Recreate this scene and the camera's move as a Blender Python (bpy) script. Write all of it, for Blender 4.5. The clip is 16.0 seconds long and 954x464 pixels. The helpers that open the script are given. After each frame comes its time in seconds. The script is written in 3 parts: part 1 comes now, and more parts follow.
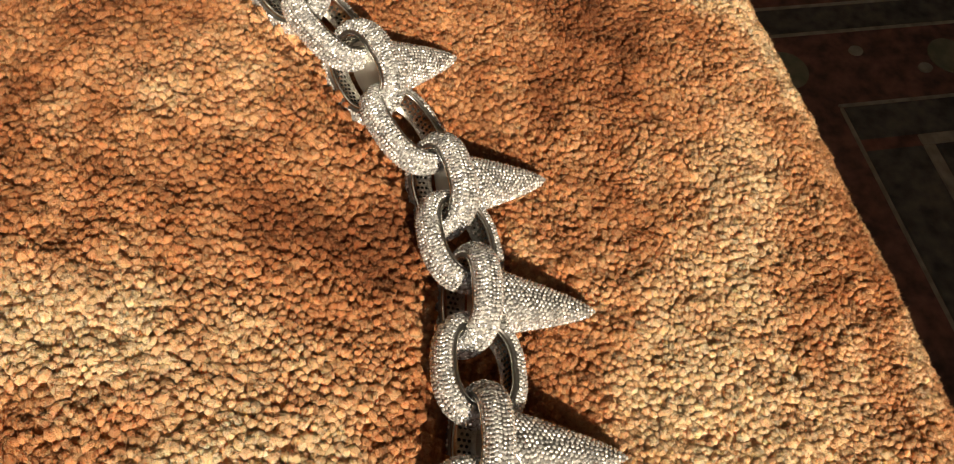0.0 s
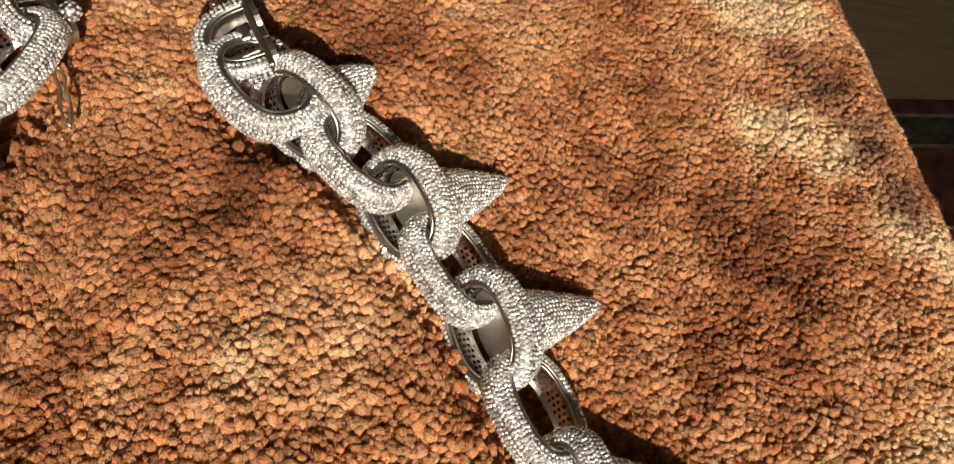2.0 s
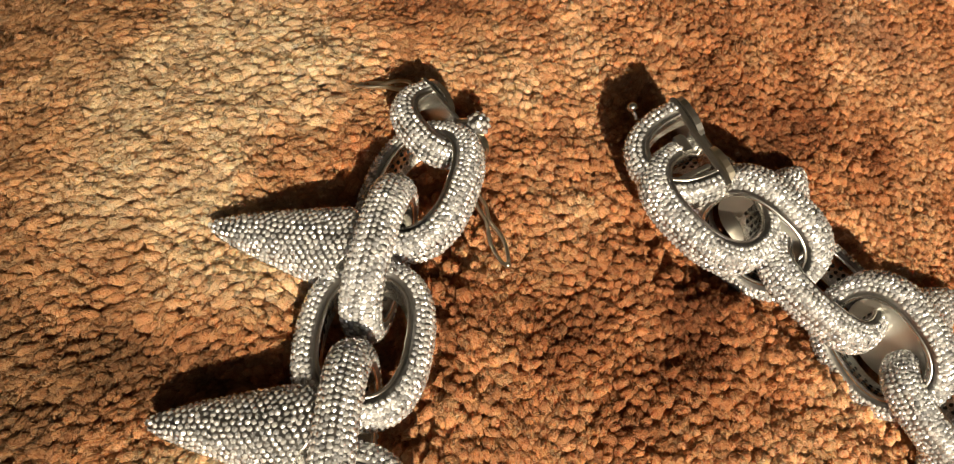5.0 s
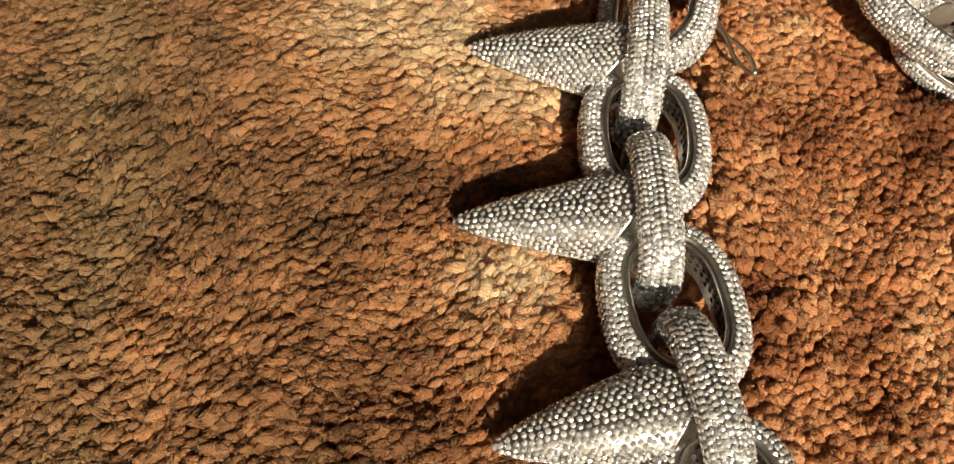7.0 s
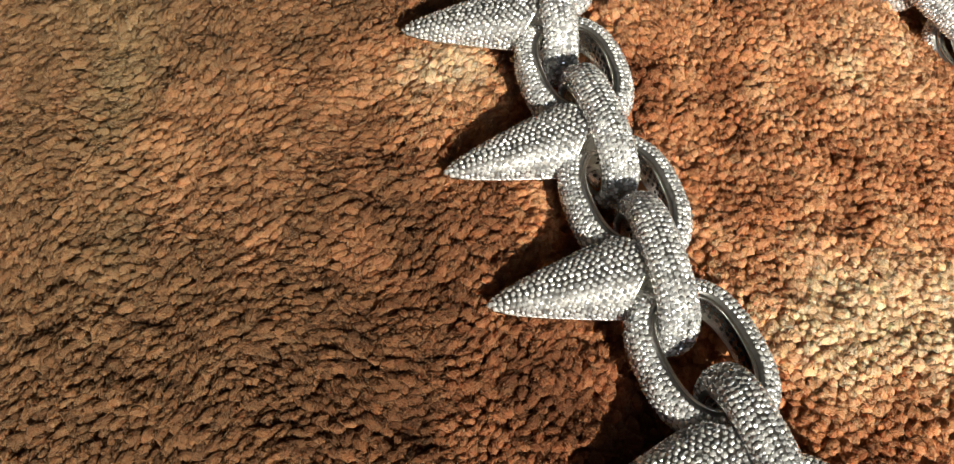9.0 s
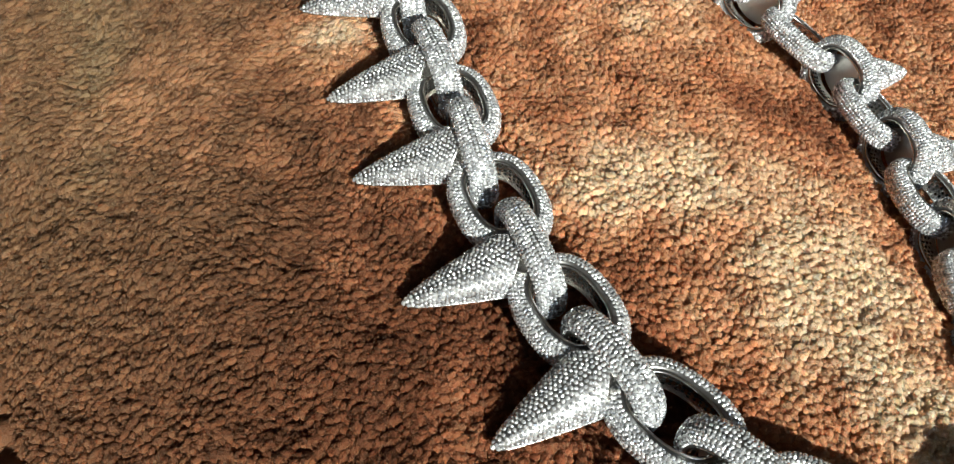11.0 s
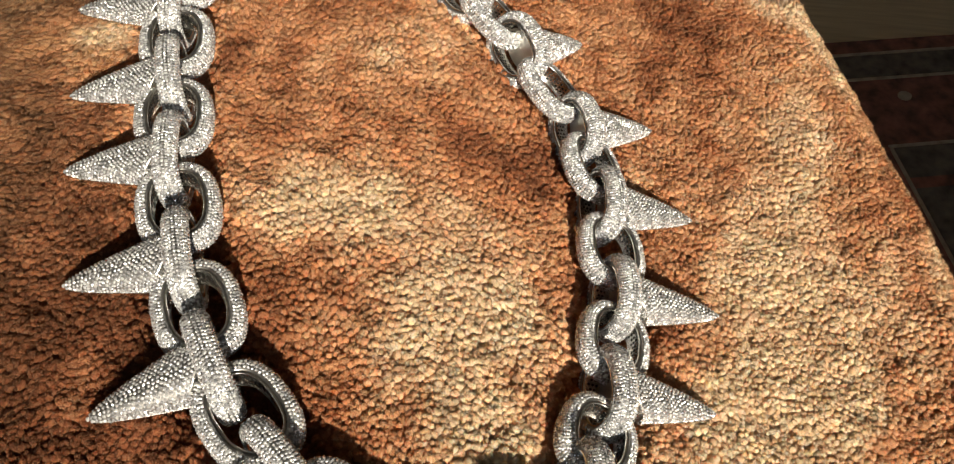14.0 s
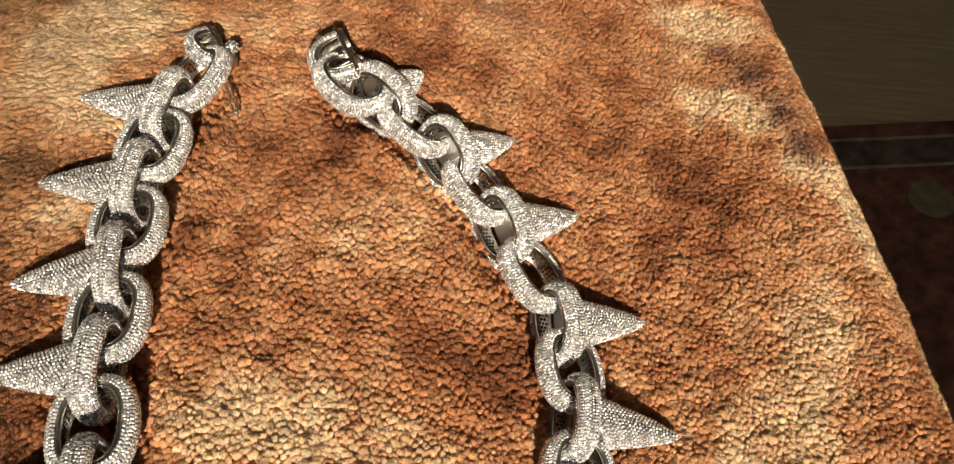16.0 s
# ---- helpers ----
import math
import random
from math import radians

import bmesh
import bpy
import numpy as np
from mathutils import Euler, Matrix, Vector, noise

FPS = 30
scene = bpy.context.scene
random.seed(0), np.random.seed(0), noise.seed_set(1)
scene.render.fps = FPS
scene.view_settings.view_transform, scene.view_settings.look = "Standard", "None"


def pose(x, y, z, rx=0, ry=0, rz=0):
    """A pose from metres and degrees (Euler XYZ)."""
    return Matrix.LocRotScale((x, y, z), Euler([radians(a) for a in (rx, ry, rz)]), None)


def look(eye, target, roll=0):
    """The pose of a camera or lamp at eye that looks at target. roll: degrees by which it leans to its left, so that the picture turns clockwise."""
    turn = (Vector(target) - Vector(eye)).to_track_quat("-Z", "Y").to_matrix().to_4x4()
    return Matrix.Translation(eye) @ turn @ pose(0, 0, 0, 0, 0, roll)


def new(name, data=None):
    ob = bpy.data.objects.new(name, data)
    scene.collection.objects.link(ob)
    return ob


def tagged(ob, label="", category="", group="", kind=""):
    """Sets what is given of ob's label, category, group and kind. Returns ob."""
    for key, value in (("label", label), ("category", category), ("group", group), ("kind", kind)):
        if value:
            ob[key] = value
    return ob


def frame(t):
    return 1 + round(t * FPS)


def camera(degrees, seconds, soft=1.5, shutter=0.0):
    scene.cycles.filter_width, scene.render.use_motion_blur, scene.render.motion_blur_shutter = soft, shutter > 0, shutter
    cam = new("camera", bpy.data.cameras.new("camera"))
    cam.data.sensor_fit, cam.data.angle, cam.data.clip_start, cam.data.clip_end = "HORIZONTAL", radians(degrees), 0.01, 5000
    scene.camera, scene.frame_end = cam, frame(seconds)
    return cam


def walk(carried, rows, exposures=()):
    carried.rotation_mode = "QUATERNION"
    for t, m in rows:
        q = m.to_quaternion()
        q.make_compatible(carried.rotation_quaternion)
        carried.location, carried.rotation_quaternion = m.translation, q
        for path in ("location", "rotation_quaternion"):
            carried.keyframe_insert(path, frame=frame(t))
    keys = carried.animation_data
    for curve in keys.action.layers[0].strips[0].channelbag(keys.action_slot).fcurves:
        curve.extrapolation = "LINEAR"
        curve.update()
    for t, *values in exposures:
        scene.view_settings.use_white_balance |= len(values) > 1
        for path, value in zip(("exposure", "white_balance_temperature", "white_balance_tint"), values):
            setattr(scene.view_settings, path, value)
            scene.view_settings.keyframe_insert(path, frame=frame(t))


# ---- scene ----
cam = camera(54.5, 16.0, soft=1.1)
METRES, EYE, TILT, LEAN, TURN = 0.45, 0.1191, -57.2, -5.07, 0.0
ROWS = [
    (0.0, 0.0, 0.0, 0.0, 0.0, 0.0, -0.0),
    (0.5, 0.004, 0.0204, 0.0211, 0.67, 0.74, -1.22),
    (1.0, -0.004, 0.0374, 0.0451, 1.32, 1.1, -2.72),
    (1.5, -0.0193, 0.0562, 0.0678, 2.25, 1.49, -4.42),
    (2.0, -0.0333, 0.0746, 0.0883, 3.77, 2.01, -6.29),
    (2.5, -0.0453, 0.0867, 0.1037, 5.77, 1.78, -7.7),
    (3.0, -0.0618, 0.0939, 0.1187, 6.05, 2.49, -8.46),
    (5.5, -0.1914, 0.1086, 0.1237, 7.22, -0.32, -3.94),
    (6.0, -0.2164, 0.1084, 0.1103, 6.32, -0.6, -3.05),
    (6.5, -0.2426, 0.1023, 0.0875, 3.94, -0.66, -2.19),
    (7.0, -0.2535, 0.0839, 0.0717, 3.4, -0.63, -1.88),
    (7.5, -0.2582, 0.069, 0.0557, 2.83, -0.42, -1.04),
    (8.0, -0.2618, 0.0505, 0.0328, 1.57, -0.09, -0.52),
    (8.5, -0.2523, 0.0281, 0.0136, 1.09, 0.22, 0.26),
    (9.0, -0.2498, 0.0126, -0.0018, 0.48, 0.62, 3.01),
    (11.5, -0.1755, -0.1164, -0.0958, 1.57, 5.12, 7.69),
    (12.0, -0.155, -0.1362, -0.1142, 0.02, 4.17, 8.91),
    (12.5, -0.137, -0.1553, -0.1321, 0.61, 3.68, 9.28),
    (13.0, -0.12, -0.1667, -0.1443, 0.99, 2.77, 8.46),
    (13.5, -0.0782, -0.1572, -0.1163, 2.05, 3.02, 3.91),
    (14.0, -0.0418, -0.1322, -0.0714, 2.94, 3.78, -0.88),
    (14.5, -0.0133, -0.1165, -0.0456, 4.69, 4.68, -2.85),
    (15.0, -0.0085, -0.1091, -0.0222, 6.03, 5.35, -3.27),
    (15.5, 0.0094, -0.1056, -0.0034, 7.31, 5.74, -3.36),
    (16.0, 0.0152, -0.091, 0.0148, 8.61, 5.81, -3.64),
]
walk_rows = [(t, pose(0, 0, EYE, TILT, LEAN, TURN) @ pose(METRES * x, METRES * y, METRES * z, 90 + pitch, roll, yaw)) for t, x, y, z, yaw, pitch, roll in ROWS]
walk(cam, walk_rows, exposures=((0.0, 0.08, 7250, 10), (1.5, 0.14, 7000, 10), (2.5, 0.12, 6200, 9), (3.0, 0.12, 6150, 9), (5.5, 0.13, 7350, 9), (6.5, 0.10, 7450, 9), (7.0, 0.20, 7000, 8), (8.0, 0.28, 6400, 6), (9.0, 0.32, 6000, 5), (11.5, 0.28, 5350, 2), (12.0, 0.25, 5400, 2), (13.0, 0.29, 5450, 3), (14.5, 0.10, 6650, 10), (16.0, 0.12, 6800, 10)))

# ---- light: low sun through an added, unseen window behind the viewer, sky beyond ----
SUN_ELEVATION, SUN_AZIMUTH = 32.0, 17.0   # the sun stands low in the south, a little to the east (+x)
world = bpy.data.worlds.new("sky")
scene.world = world
world.use_nodes = True
wn = world.node_tree.nodes
sky = wn.new("ShaderNodeTexSky")
sky.sky_type = 'NISHITA'
sky.sun_disc = False
sky.sun_elevation = radians(SUN_ELEVATION)
sky.sun_rotation = radians(180 - SUN_AZIMUTH)
world.node_tree.links.new(sky.outputs[0], wn["Background"].inputs[0])
wn["Background"].inputs[1].default_value = 0.13

sun_way = Vector((math.sin(radians(SUN_AZIMUTH)) * math.cos(radians(SUN_ELEVATION)), -math.cos(radians(SUN_AZIMUTH)) * math.cos(radians(SUN_ELEVATION)), math.sin(radians(SUN_ELEVATION))))
sun_data = bpy.data.lights.new("sun", 'SUN')
sun_data.energy, sun_data.angle, sun_data.color = 5.8, radians(0.6), (1.0, 0.86, 0.66)
sun = new("sun", sun_data)
sun.matrix_world = look(sun_way * 4, (0, 0, 0))

# added lamp in the unseen opening, brightens the room as sky light would
fill_light = bpy.data.lights.new("window_fill_lamp", 'AREA')
fill_light.shape, fill_light.size, fill_light.size_y = 'RECTANGLE', 0.8, 0.88
fill_light.energy, fill_light.color = 1.0, (1.0, 0.98, 0.95)
fill_lamp = new("window_fill_lamp", fill_light)
fill_lamp.matrix_world = look((0.275, -1.06, 0.94), (0.275, 0.0, 0.65))


# ---- materials ----
def material(name, colour=(0.5, 0.5, 0.5), rough=0.5, metal=0.0):
    m = bpy.data.materials.new(name)
    m.use_nodes = True
    b = m.node_tree.nodes["Principled BSDF"]
    b.inputs["Base Color"].default_value = (*colour, 1)
    b.inputs["Roughness"].default_value = rough
    b.inputs["Metallic"].default_value = metal
    return m, m.node_tree.nodes, m.node_tree.links, b


def ramp(nodes, stops):
    r = nodes.new("ShaderNodeValToRGB")
    e = r.color_ramp.elements
    e[0].position, e[0].color = stops[0][0], (*stops[0][1], 1)
    e[1].position, e[1].color = stops[-1][0], (*stops[-1][1], 1)
    for p, c in stops[1:-1]:
        k = e.new(p)
        k.color = (*c, 1)
    return r


def fur_material(name, thin=0.0, domed=False):
    """Dyed fleece: russet ground, cream and plum clouds and painted western shade carried in attributes, fibres along
    each curl.
    """
    m, n, l, b = material(name, rough=0.85)
    dye_shade, plum = n.new("ShaderNodeAttribute"), n.new("ShaderNodeAttribute")
    dye_shade.attribute_name, plum.attribute_name = "dye_shade", "plum"
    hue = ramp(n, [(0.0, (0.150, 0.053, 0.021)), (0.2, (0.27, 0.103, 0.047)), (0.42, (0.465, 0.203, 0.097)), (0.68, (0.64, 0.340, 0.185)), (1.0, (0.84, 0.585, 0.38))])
    l.new(dye_shade.outputs["Fac"], hue.inputs[0])
    mix = n.new("ShaderNodeMix")
    mix.data_type = 'RGBA'
    l.new(plum.outputs["Fac"], mix.inputs["Factor"])
    l.new(hue.outputs[0], mix.inputs["A"])
    mix.inputs["B"].default_value = (0.15, 0.08, 0.062, 1)
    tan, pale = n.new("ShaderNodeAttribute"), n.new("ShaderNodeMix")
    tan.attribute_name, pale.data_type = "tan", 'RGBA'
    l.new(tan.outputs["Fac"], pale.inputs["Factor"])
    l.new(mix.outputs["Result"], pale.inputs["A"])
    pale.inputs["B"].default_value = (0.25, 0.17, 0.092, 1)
    tone = n.new("ShaderNodeAttribute")
    tone.attribute_name = "tone"
    vary = n.new("ShaderNodeHueSaturation")
    span = n.new("ShaderNodeMapRange")
    span.inputs["To Min"].default_value, span.inputs["To Max"].default_value = 0.72, 1.30
    l.new(tone.outputs["Fac"], span.inputs["Value"])
    l.new(pale.outputs["Result"], vary.inputs["Color"])
    l.new(span.outputs["Result"], vary.inputs["Value"])
    co, fibre = n.new("ShaderNodeTexCoord"), n.new("ShaderNodeTexNoise")
    fibre.inputs["Scale"].default_value, fibre.inputs["Detail"].default_value, fibre.inputs["Distortion"].default_value = 2900, 4.0, 0.6
    l.new(co.outputs["Object"], fibre.inputs["Vector"])
    shade = n.new("ShaderNodeMapRange")
    shade.inputs["From Min"].default_value, shade.inputs["From Max"].default_value = 0.3, 0.7
    shade.inputs["To Min"].default_value, shade.inputs["To Max"].default_value = 0.88, 1.12
    l.new(fibre.outputs["Fac"], shade.inputs["Value"])
    vary2 = n.new("ShaderNodeHueSaturation")
    l.new(vary.outputs[0], vary2.inputs["Color"])
    l.new(shade.outputs["Result"], vary2.inputs["Value"])
    l.new(vary2.outputs[0], b.inputs["Base Color"])
    bump = n.new("ShaderNodeBump")
    bump.inputs["Strength"].default_value, bump.inputs["Distance"].default_value = 1.0, 0.00045
    l.new(fibre.outputs["Fac"], bump.inputs["Height"])
    l.new(bump.outputs[0], b.inputs["Normal"])
    b.inputs["Subsurface Weight"].default_value, b.inputs["Subsurface Scale"].default_value = 0.75, 0.0009
    b.inputs["Subsurface Radius"].default_value = (1.0, 0.70, 0.50)
    b.inputs["Sheen Weight"].default_value, b.inputs["Sheen Roughness"].default_value = 0.09, 0.5
    b.inputs["Sheen Tint"].default_value = (1.0, 0.68, 0.42, 1)
    b.inputs["Specular IOR Level"].default_value = 0.15
    if thin:   # light passes through the thin fibres
        if domed:   # each fibre takes its lock's rounding
            dome = n.new("ShaderNodeAttribute")
            dome.attribute_name = "dome"
            l.new(dome.outputs["Vector"], b.inputs["Normal"])
        b.inputs["Subsurface Weight"].default_value = 0.0
        glow, both = n.new("ShaderNodeBsdfTranslucent"), n.new("ShaderNodeMixShader")
        deep = n.new("ShaderNodeGamma")   # light that has gone through the wool is deeper in colour
        deep.inputs["Gamma"].default_value = 1.35
        l.new(vary2.outputs[0], deep.inputs["Color"])
        l.new(deep.outputs[0], glow.inputs["Color"])
        both.inputs["Fac"].default_value = thin
        l.new(b.outputs[0], both.inputs[1])
        l.new(glow.outputs[0], both.inputs[2])
        l.new(both.outputs[0], n["Material Output"].inputs["Surface"])
    return m


def noisy(name, c1, c2, rough, scale, metal=0.0, bump=0.0, detail=4.0, stretch=(1, 1, 1)):
    m, n, l, b = material(name, c1, rough, metal)
    co, mp, tx = n.new("ShaderNodeTexCoord"), n.new("ShaderNodeMapping"), n.new("ShaderNodeTexNoise")
    mp.inputs["Scale"].default_value = stretch
    tx.inputs["Scale"].default_value, tx.inputs["Detail"].default_value = scale, detail
    l.new(co.outputs["Object"], mp.inputs[0])
    l.new(mp.outputs[0], tx.inputs["Vector"])
    r = ramp(n, [(0.3, c1), (0.7, c2)])
    l.new(tx.outputs["Fac"], r.inputs[0])
    l.new(r.outputs[0], b.inputs["Base Color"])
    if bump:
        bp = n.new("ShaderNodeBump")
        bp.inputs["Strength"].default_value, bp.inputs["Distance"].default_value = 0.5, bump
        l.new(tx.outputs["Fac"], bp.inputs["Height"])
        l.new(bp.outputs[0], b.inputs["Normal"])
    return m


def stone_material():
    """Clear cut stones set in white metal: bright hard facets, each a little different."""
    m, n, l, b = material("pave_stone", (0.8, 0.8, 0.8), 0.1, 0.63)
    geo, info, total, lot = n.new("ShaderNodeNewGeometry"), n.new("ShaderNodeObjectInfo"), n.new("ShaderNodeMath"), n.new("ShaderNodeMath")
    total.operation, lot.operation = 'ADD', 'FRACT'
    l.new(geo.outputs["Random Per Island"], total.inputs[0])
    l.new(info.outputs["Random"], total.inputs[1])
    l.new(total.outputs[0], lot.inputs[0])
    r = ramp(n, [(0.0, (0.52, 0.54, 0.57)), (0.4, (0.84, 0.86, 0.89)), (1.0, (0.97, 0.98, 1.0))])
    l.new(lot.outputs[0], r.inputs[0])
    l.new(r.outputs[0], b.inputs["Base Color"])
    rr = n.new("ShaderNodeMapRange")
    rr.inputs["To Min"].default_value, rr.inputs["To Max"].default_value = 0.14, 0.36
    l.new(lot.outputs[0], rr.inputs["Value"])
    l.new(rr.outputs["Result"], b.inputs["Roughness"])
    b.inputs["Coat Weight"].default_value, b.inputs["Coat IOR"].default_value, b.inputs["Coat Roughness"].default_value = 1.0, 1.9, 0.04
    return m


FUR = fur_material("fleece_pile")
FIBRE = fur_material("fleece_fibre", 0.45, True)
STONE = stone_material()
SILVER = noisy("polished_white_metal", (0.78, 0.77, 0.74), (0.88, 0.87, 0.84), 0.26, 350, metal=1.0, bump=0.00003)
SETTING = noisy("pave_setting_metal", (0.32, 0.315, 0.31), (0.46, 0.455, 0.445), 0.38, 900, metal=1.0, bump=0.00005)
SATIN = noisy("satin_white_metal", (0.62, 0.61, 0.57), (0.74, 0.73, 0.69), 0.42, 350, metal=1.0, bump=0.00004)
# near-black colour standing for the shade inside the pierced holes
HOLE_SHADE = noisy("dark_hole_shade", (0.012, 0.011, 0.010), (0.03, 0.028, 0.025), 0.6, 500)
WIRE = noisy("bent_wire", (0.68, 0.62, 0.50), (0.82, 0.76, 0.64), 0.32, 400, metal=1.0)
CUSHION = noisy("cushion_cloth", (0.16, 0.11, 0.08), (0.22, 0.15, 0.11), 0.9, 120, bump=0.0005)
RUG = noisy("rug_pile_dark_red", (0.10, 0.050, 0.034), (0.32, 0.14, 0.092), 0.95, 70, bump=0.001)
RUG_NAVY = noisy("rug_pile_navy", (0.065, 0.054, 0.044), (0.20, 0.165, 0.12), 0.95, 70, bump=0.001)
RUG_CREAM = noisy("rug_pile_cream", (0.28, 0.23, 0.16), (0.50, 0.42, 0.30), 0.95, 80, bump=0.001)
RUG_GREEN = noisy("rug_pile_sage", (0.17, 0.16, 0.09), (0.30, 0.27, 0.165), 0.95, 80, bump=0.001)
WOOD = noisy("floor_board_oak", (0.52, 0.42, 0.25), (0.70, 0.58, 0.37), 0.42, 22, bump=0.0004, stretch=(0.6, 9, 9))
GAP = noisy("floor_gap", (0.02, 0.015, 0.01), (0.03, 0.02, 0.015), 0.9, 50)
PLASTER = noisy("plaster_wall", (0.50, 0.45, 0.37), (0.58, 0.53, 0.45), 0.9, 14, bump=0.0008)
CEILING = noisy("white_ceiling", (0.72, 0.70, 0.66), (0.78, 0.76, 0.72), 0.9, 10, bump=0.0006)
FRAME = noisy("painted_window_frame", (0.70, 0.69, 0.66), (0.78, 0.77, 0.74), 0.4, 30)


# ---- mesh helpers ----
def link_mesh(name, mesh, mat, parent=None, label=""):
    ob = new(name, mesh)
    if mat and not mesh.materials:
        mesh.materials.append(mat)
    if parent:
        ob.parent = parent
    if label:
        tagged(ob, label)
    return ob


def part(name, bm, mat, parent=None, label="", smooth=False):
    mesh = bpy.data.meshes.new(name)
    bm.to_mesh(mesh)
    bm.free()
    if smooth:
        mesh.polygons.foreach_set("use_smooth", [True] * len(mesh.polygons))
    return link_mesh(name, mesh, mat, parent, label)


def array_mesh(name, verts, faces, smooth=True, uv=None):
    """A mesh from arrays of places and of equal-sided faces."""
    mesh = bpy.data.meshes.new(name)
    count, sides = faces.shape
    mesh.vertices.add(len(verts))
    mesh.vertices.foreach_set("co", np.asarray(verts, np.float32).ravel())
    mesh.loops.add(count * sides)
    mesh.loops.foreach_set("vertex_index", faces.astype(np.int32).ravel())
    mesh.polygons.add(count)
    mesh.polygons.foreach_set("loop_start", np.arange(0, count * sides, sides, dtype=np.int32))
    mesh.polygons.foreach_set("use_smooth", np.full(count, smooth))
    if uv is not None:
        layer = mesh.uv_layers.new(name="UVMap")
        layer.data.foreach_set("uv", uv[faces.ravel()].astype(np.float32).ravel())
    mesh.update(calc_edges=True)
    return mesh


def box(bm, x0, x1, y0, y1, z0, z1, bevel=0.0):
    r = bmesh.ops.create_cube(bm, size=1)
    for v in r["verts"]:
        v.co = Vector((x0 + (v.co.x + 0.5) * (x1 - x0), y0 + (v.co.y + 0.5) * (y1 - y0), z0 + (v.co.z + 0.5) * (z1 - z0)))
    if bevel:
        edges = list({e for v in r["verts"] for e in v.link_edges})
        bmesh.ops.bevel(bm, geom=edges, offset=bevel, segments=2, affect='EDGES')
    return bm


def tube(points, radius, sides=10, closed=False):
    """A bmesh round wire along points."""
    bm = bmesh.new()
    pts = [Vector(p) for p in points]
    rings, side = [], None
    for i, p in enumerate(pts):
        a = pts[i - 1] if (i or closed) else p
        b = pts[(i + 1) % len(pts)] if (i < len(pts) - 1 or closed) else p
        t = (b - a).normalized()
        side = (side or t.orthogonal())
        side = (side - t * side.dot(t)).normalized()
        up = t.cross(side)
        rings.append([bm.verts.new(p + radius * (math.cos(k * math.tau / sides) * side + math.sin(k * math.tau / sides) * up)) for k in range(sides)])
    pairs = list(zip(rings, rings[1:])) + ([(rings[-1], rings[0])] if closed else [])
    for r0, r1 in pairs:
        for k in range(sides):
            bm.faces.new((r0[k], r0[(k + 1) % sides], r1[(k + 1) % sides], r1[k]))
    if not closed:
        bm.faces.new(rings[0][::-1])
        bm.faces.new(rings[-1])
    return bm


# ---- the lie of the fleece ----
def sigmoid(v):
    return 1 / (1 + np.exp(-v))


def crest(y):
    return -0.015 + 0.059 * np.exp(-(np.clip(y, -0.12, 1) + 0.036) / 0.05)


def edge_x(y):
    q = np.clip(y, -0.25, 0.6) - 0.068
    return 0.1033 - 0.175 * q - 0.30 * q * np.abs(q)


def lie(x, y):
    """Height of the fleece's surface: a high part, and a lower part towards the seat's edge."""
    x, y = np.asarray(x, float), np.asarray(y, float)
    z = -0.0265 * sigmoid((x - crest(y)) / 0.0138)
    beyond = (-0.106 - 0.34 * np.clip(y, -0.1, 0.3) - x) / 0.007
    z = z - 0.40 * 0.007 * np.log1p(np.exp(np.clip(beyond, -30, 12)))
    z = z + 0.004 * np.exp(-((x + 0.12) / 0.04) ** 2 - ((y - 0.155) / 0.03) ** 2)
    z = z + 0.005 * np.exp(-((x + 0.075) / 0.03) ** 2 - ((y + 0.035) / 0.015) ** 2)
    return z


def lie_normal(x, y, h=0.004):
    n = Vector((-(lie(x + h, y) - lie(x - h, y)) / (2 * h), -(lie(x, y + h) - lie(x, y - h)) / (2 * h), 1))
    return n.normalized()


# ---- the chain's plan: spiked links in order from clasp to clasp: crown of the link, tip of its spike (mm) ----
SPIKED = [
    (-90.5, 131, -113, 133), (-90.2, 108.4, -113, 107), (-85.8, 85.4, -107, 80), (-80.8, 62.8, -102, 59), (-73, 38.4, -94, 32), (-63, 16.6, -82, 6),
    (-47.5, -1.4, -64.6, -17.8), (-30, -15, -35.5, -35), (-8.5, -14, 0.5, -35.7), (6, 3, 27.8, -0.8), (13, 26, 32.6, 25.6), (16, 50, 36.4, 50.2),
    (14.5, 75.5, 33.0, 76.6), (9.5, 98.5, 25.2, 104.4), (-5, 120.5, 7.6, 131.6), (-20.5, 135.7, -10.4, 148.8), (-40.3, 147, -35.4, 159.8),
]
LENGTH, WIDTH, THICK, DEEP = 0.0214, 0.0163, 0.0030, 0.0049   # a link: long, wide, thickness of its band, depth of its band
ROLL = [0, 0, 0, 0, 0, 0, 0, 0, 0, 0, 4, 9, 13, 14, 15, 15, 13]   # degrees by which each spiked link leans outwards
SINK = 0.0032   # the chain's axis above the fleece's surface


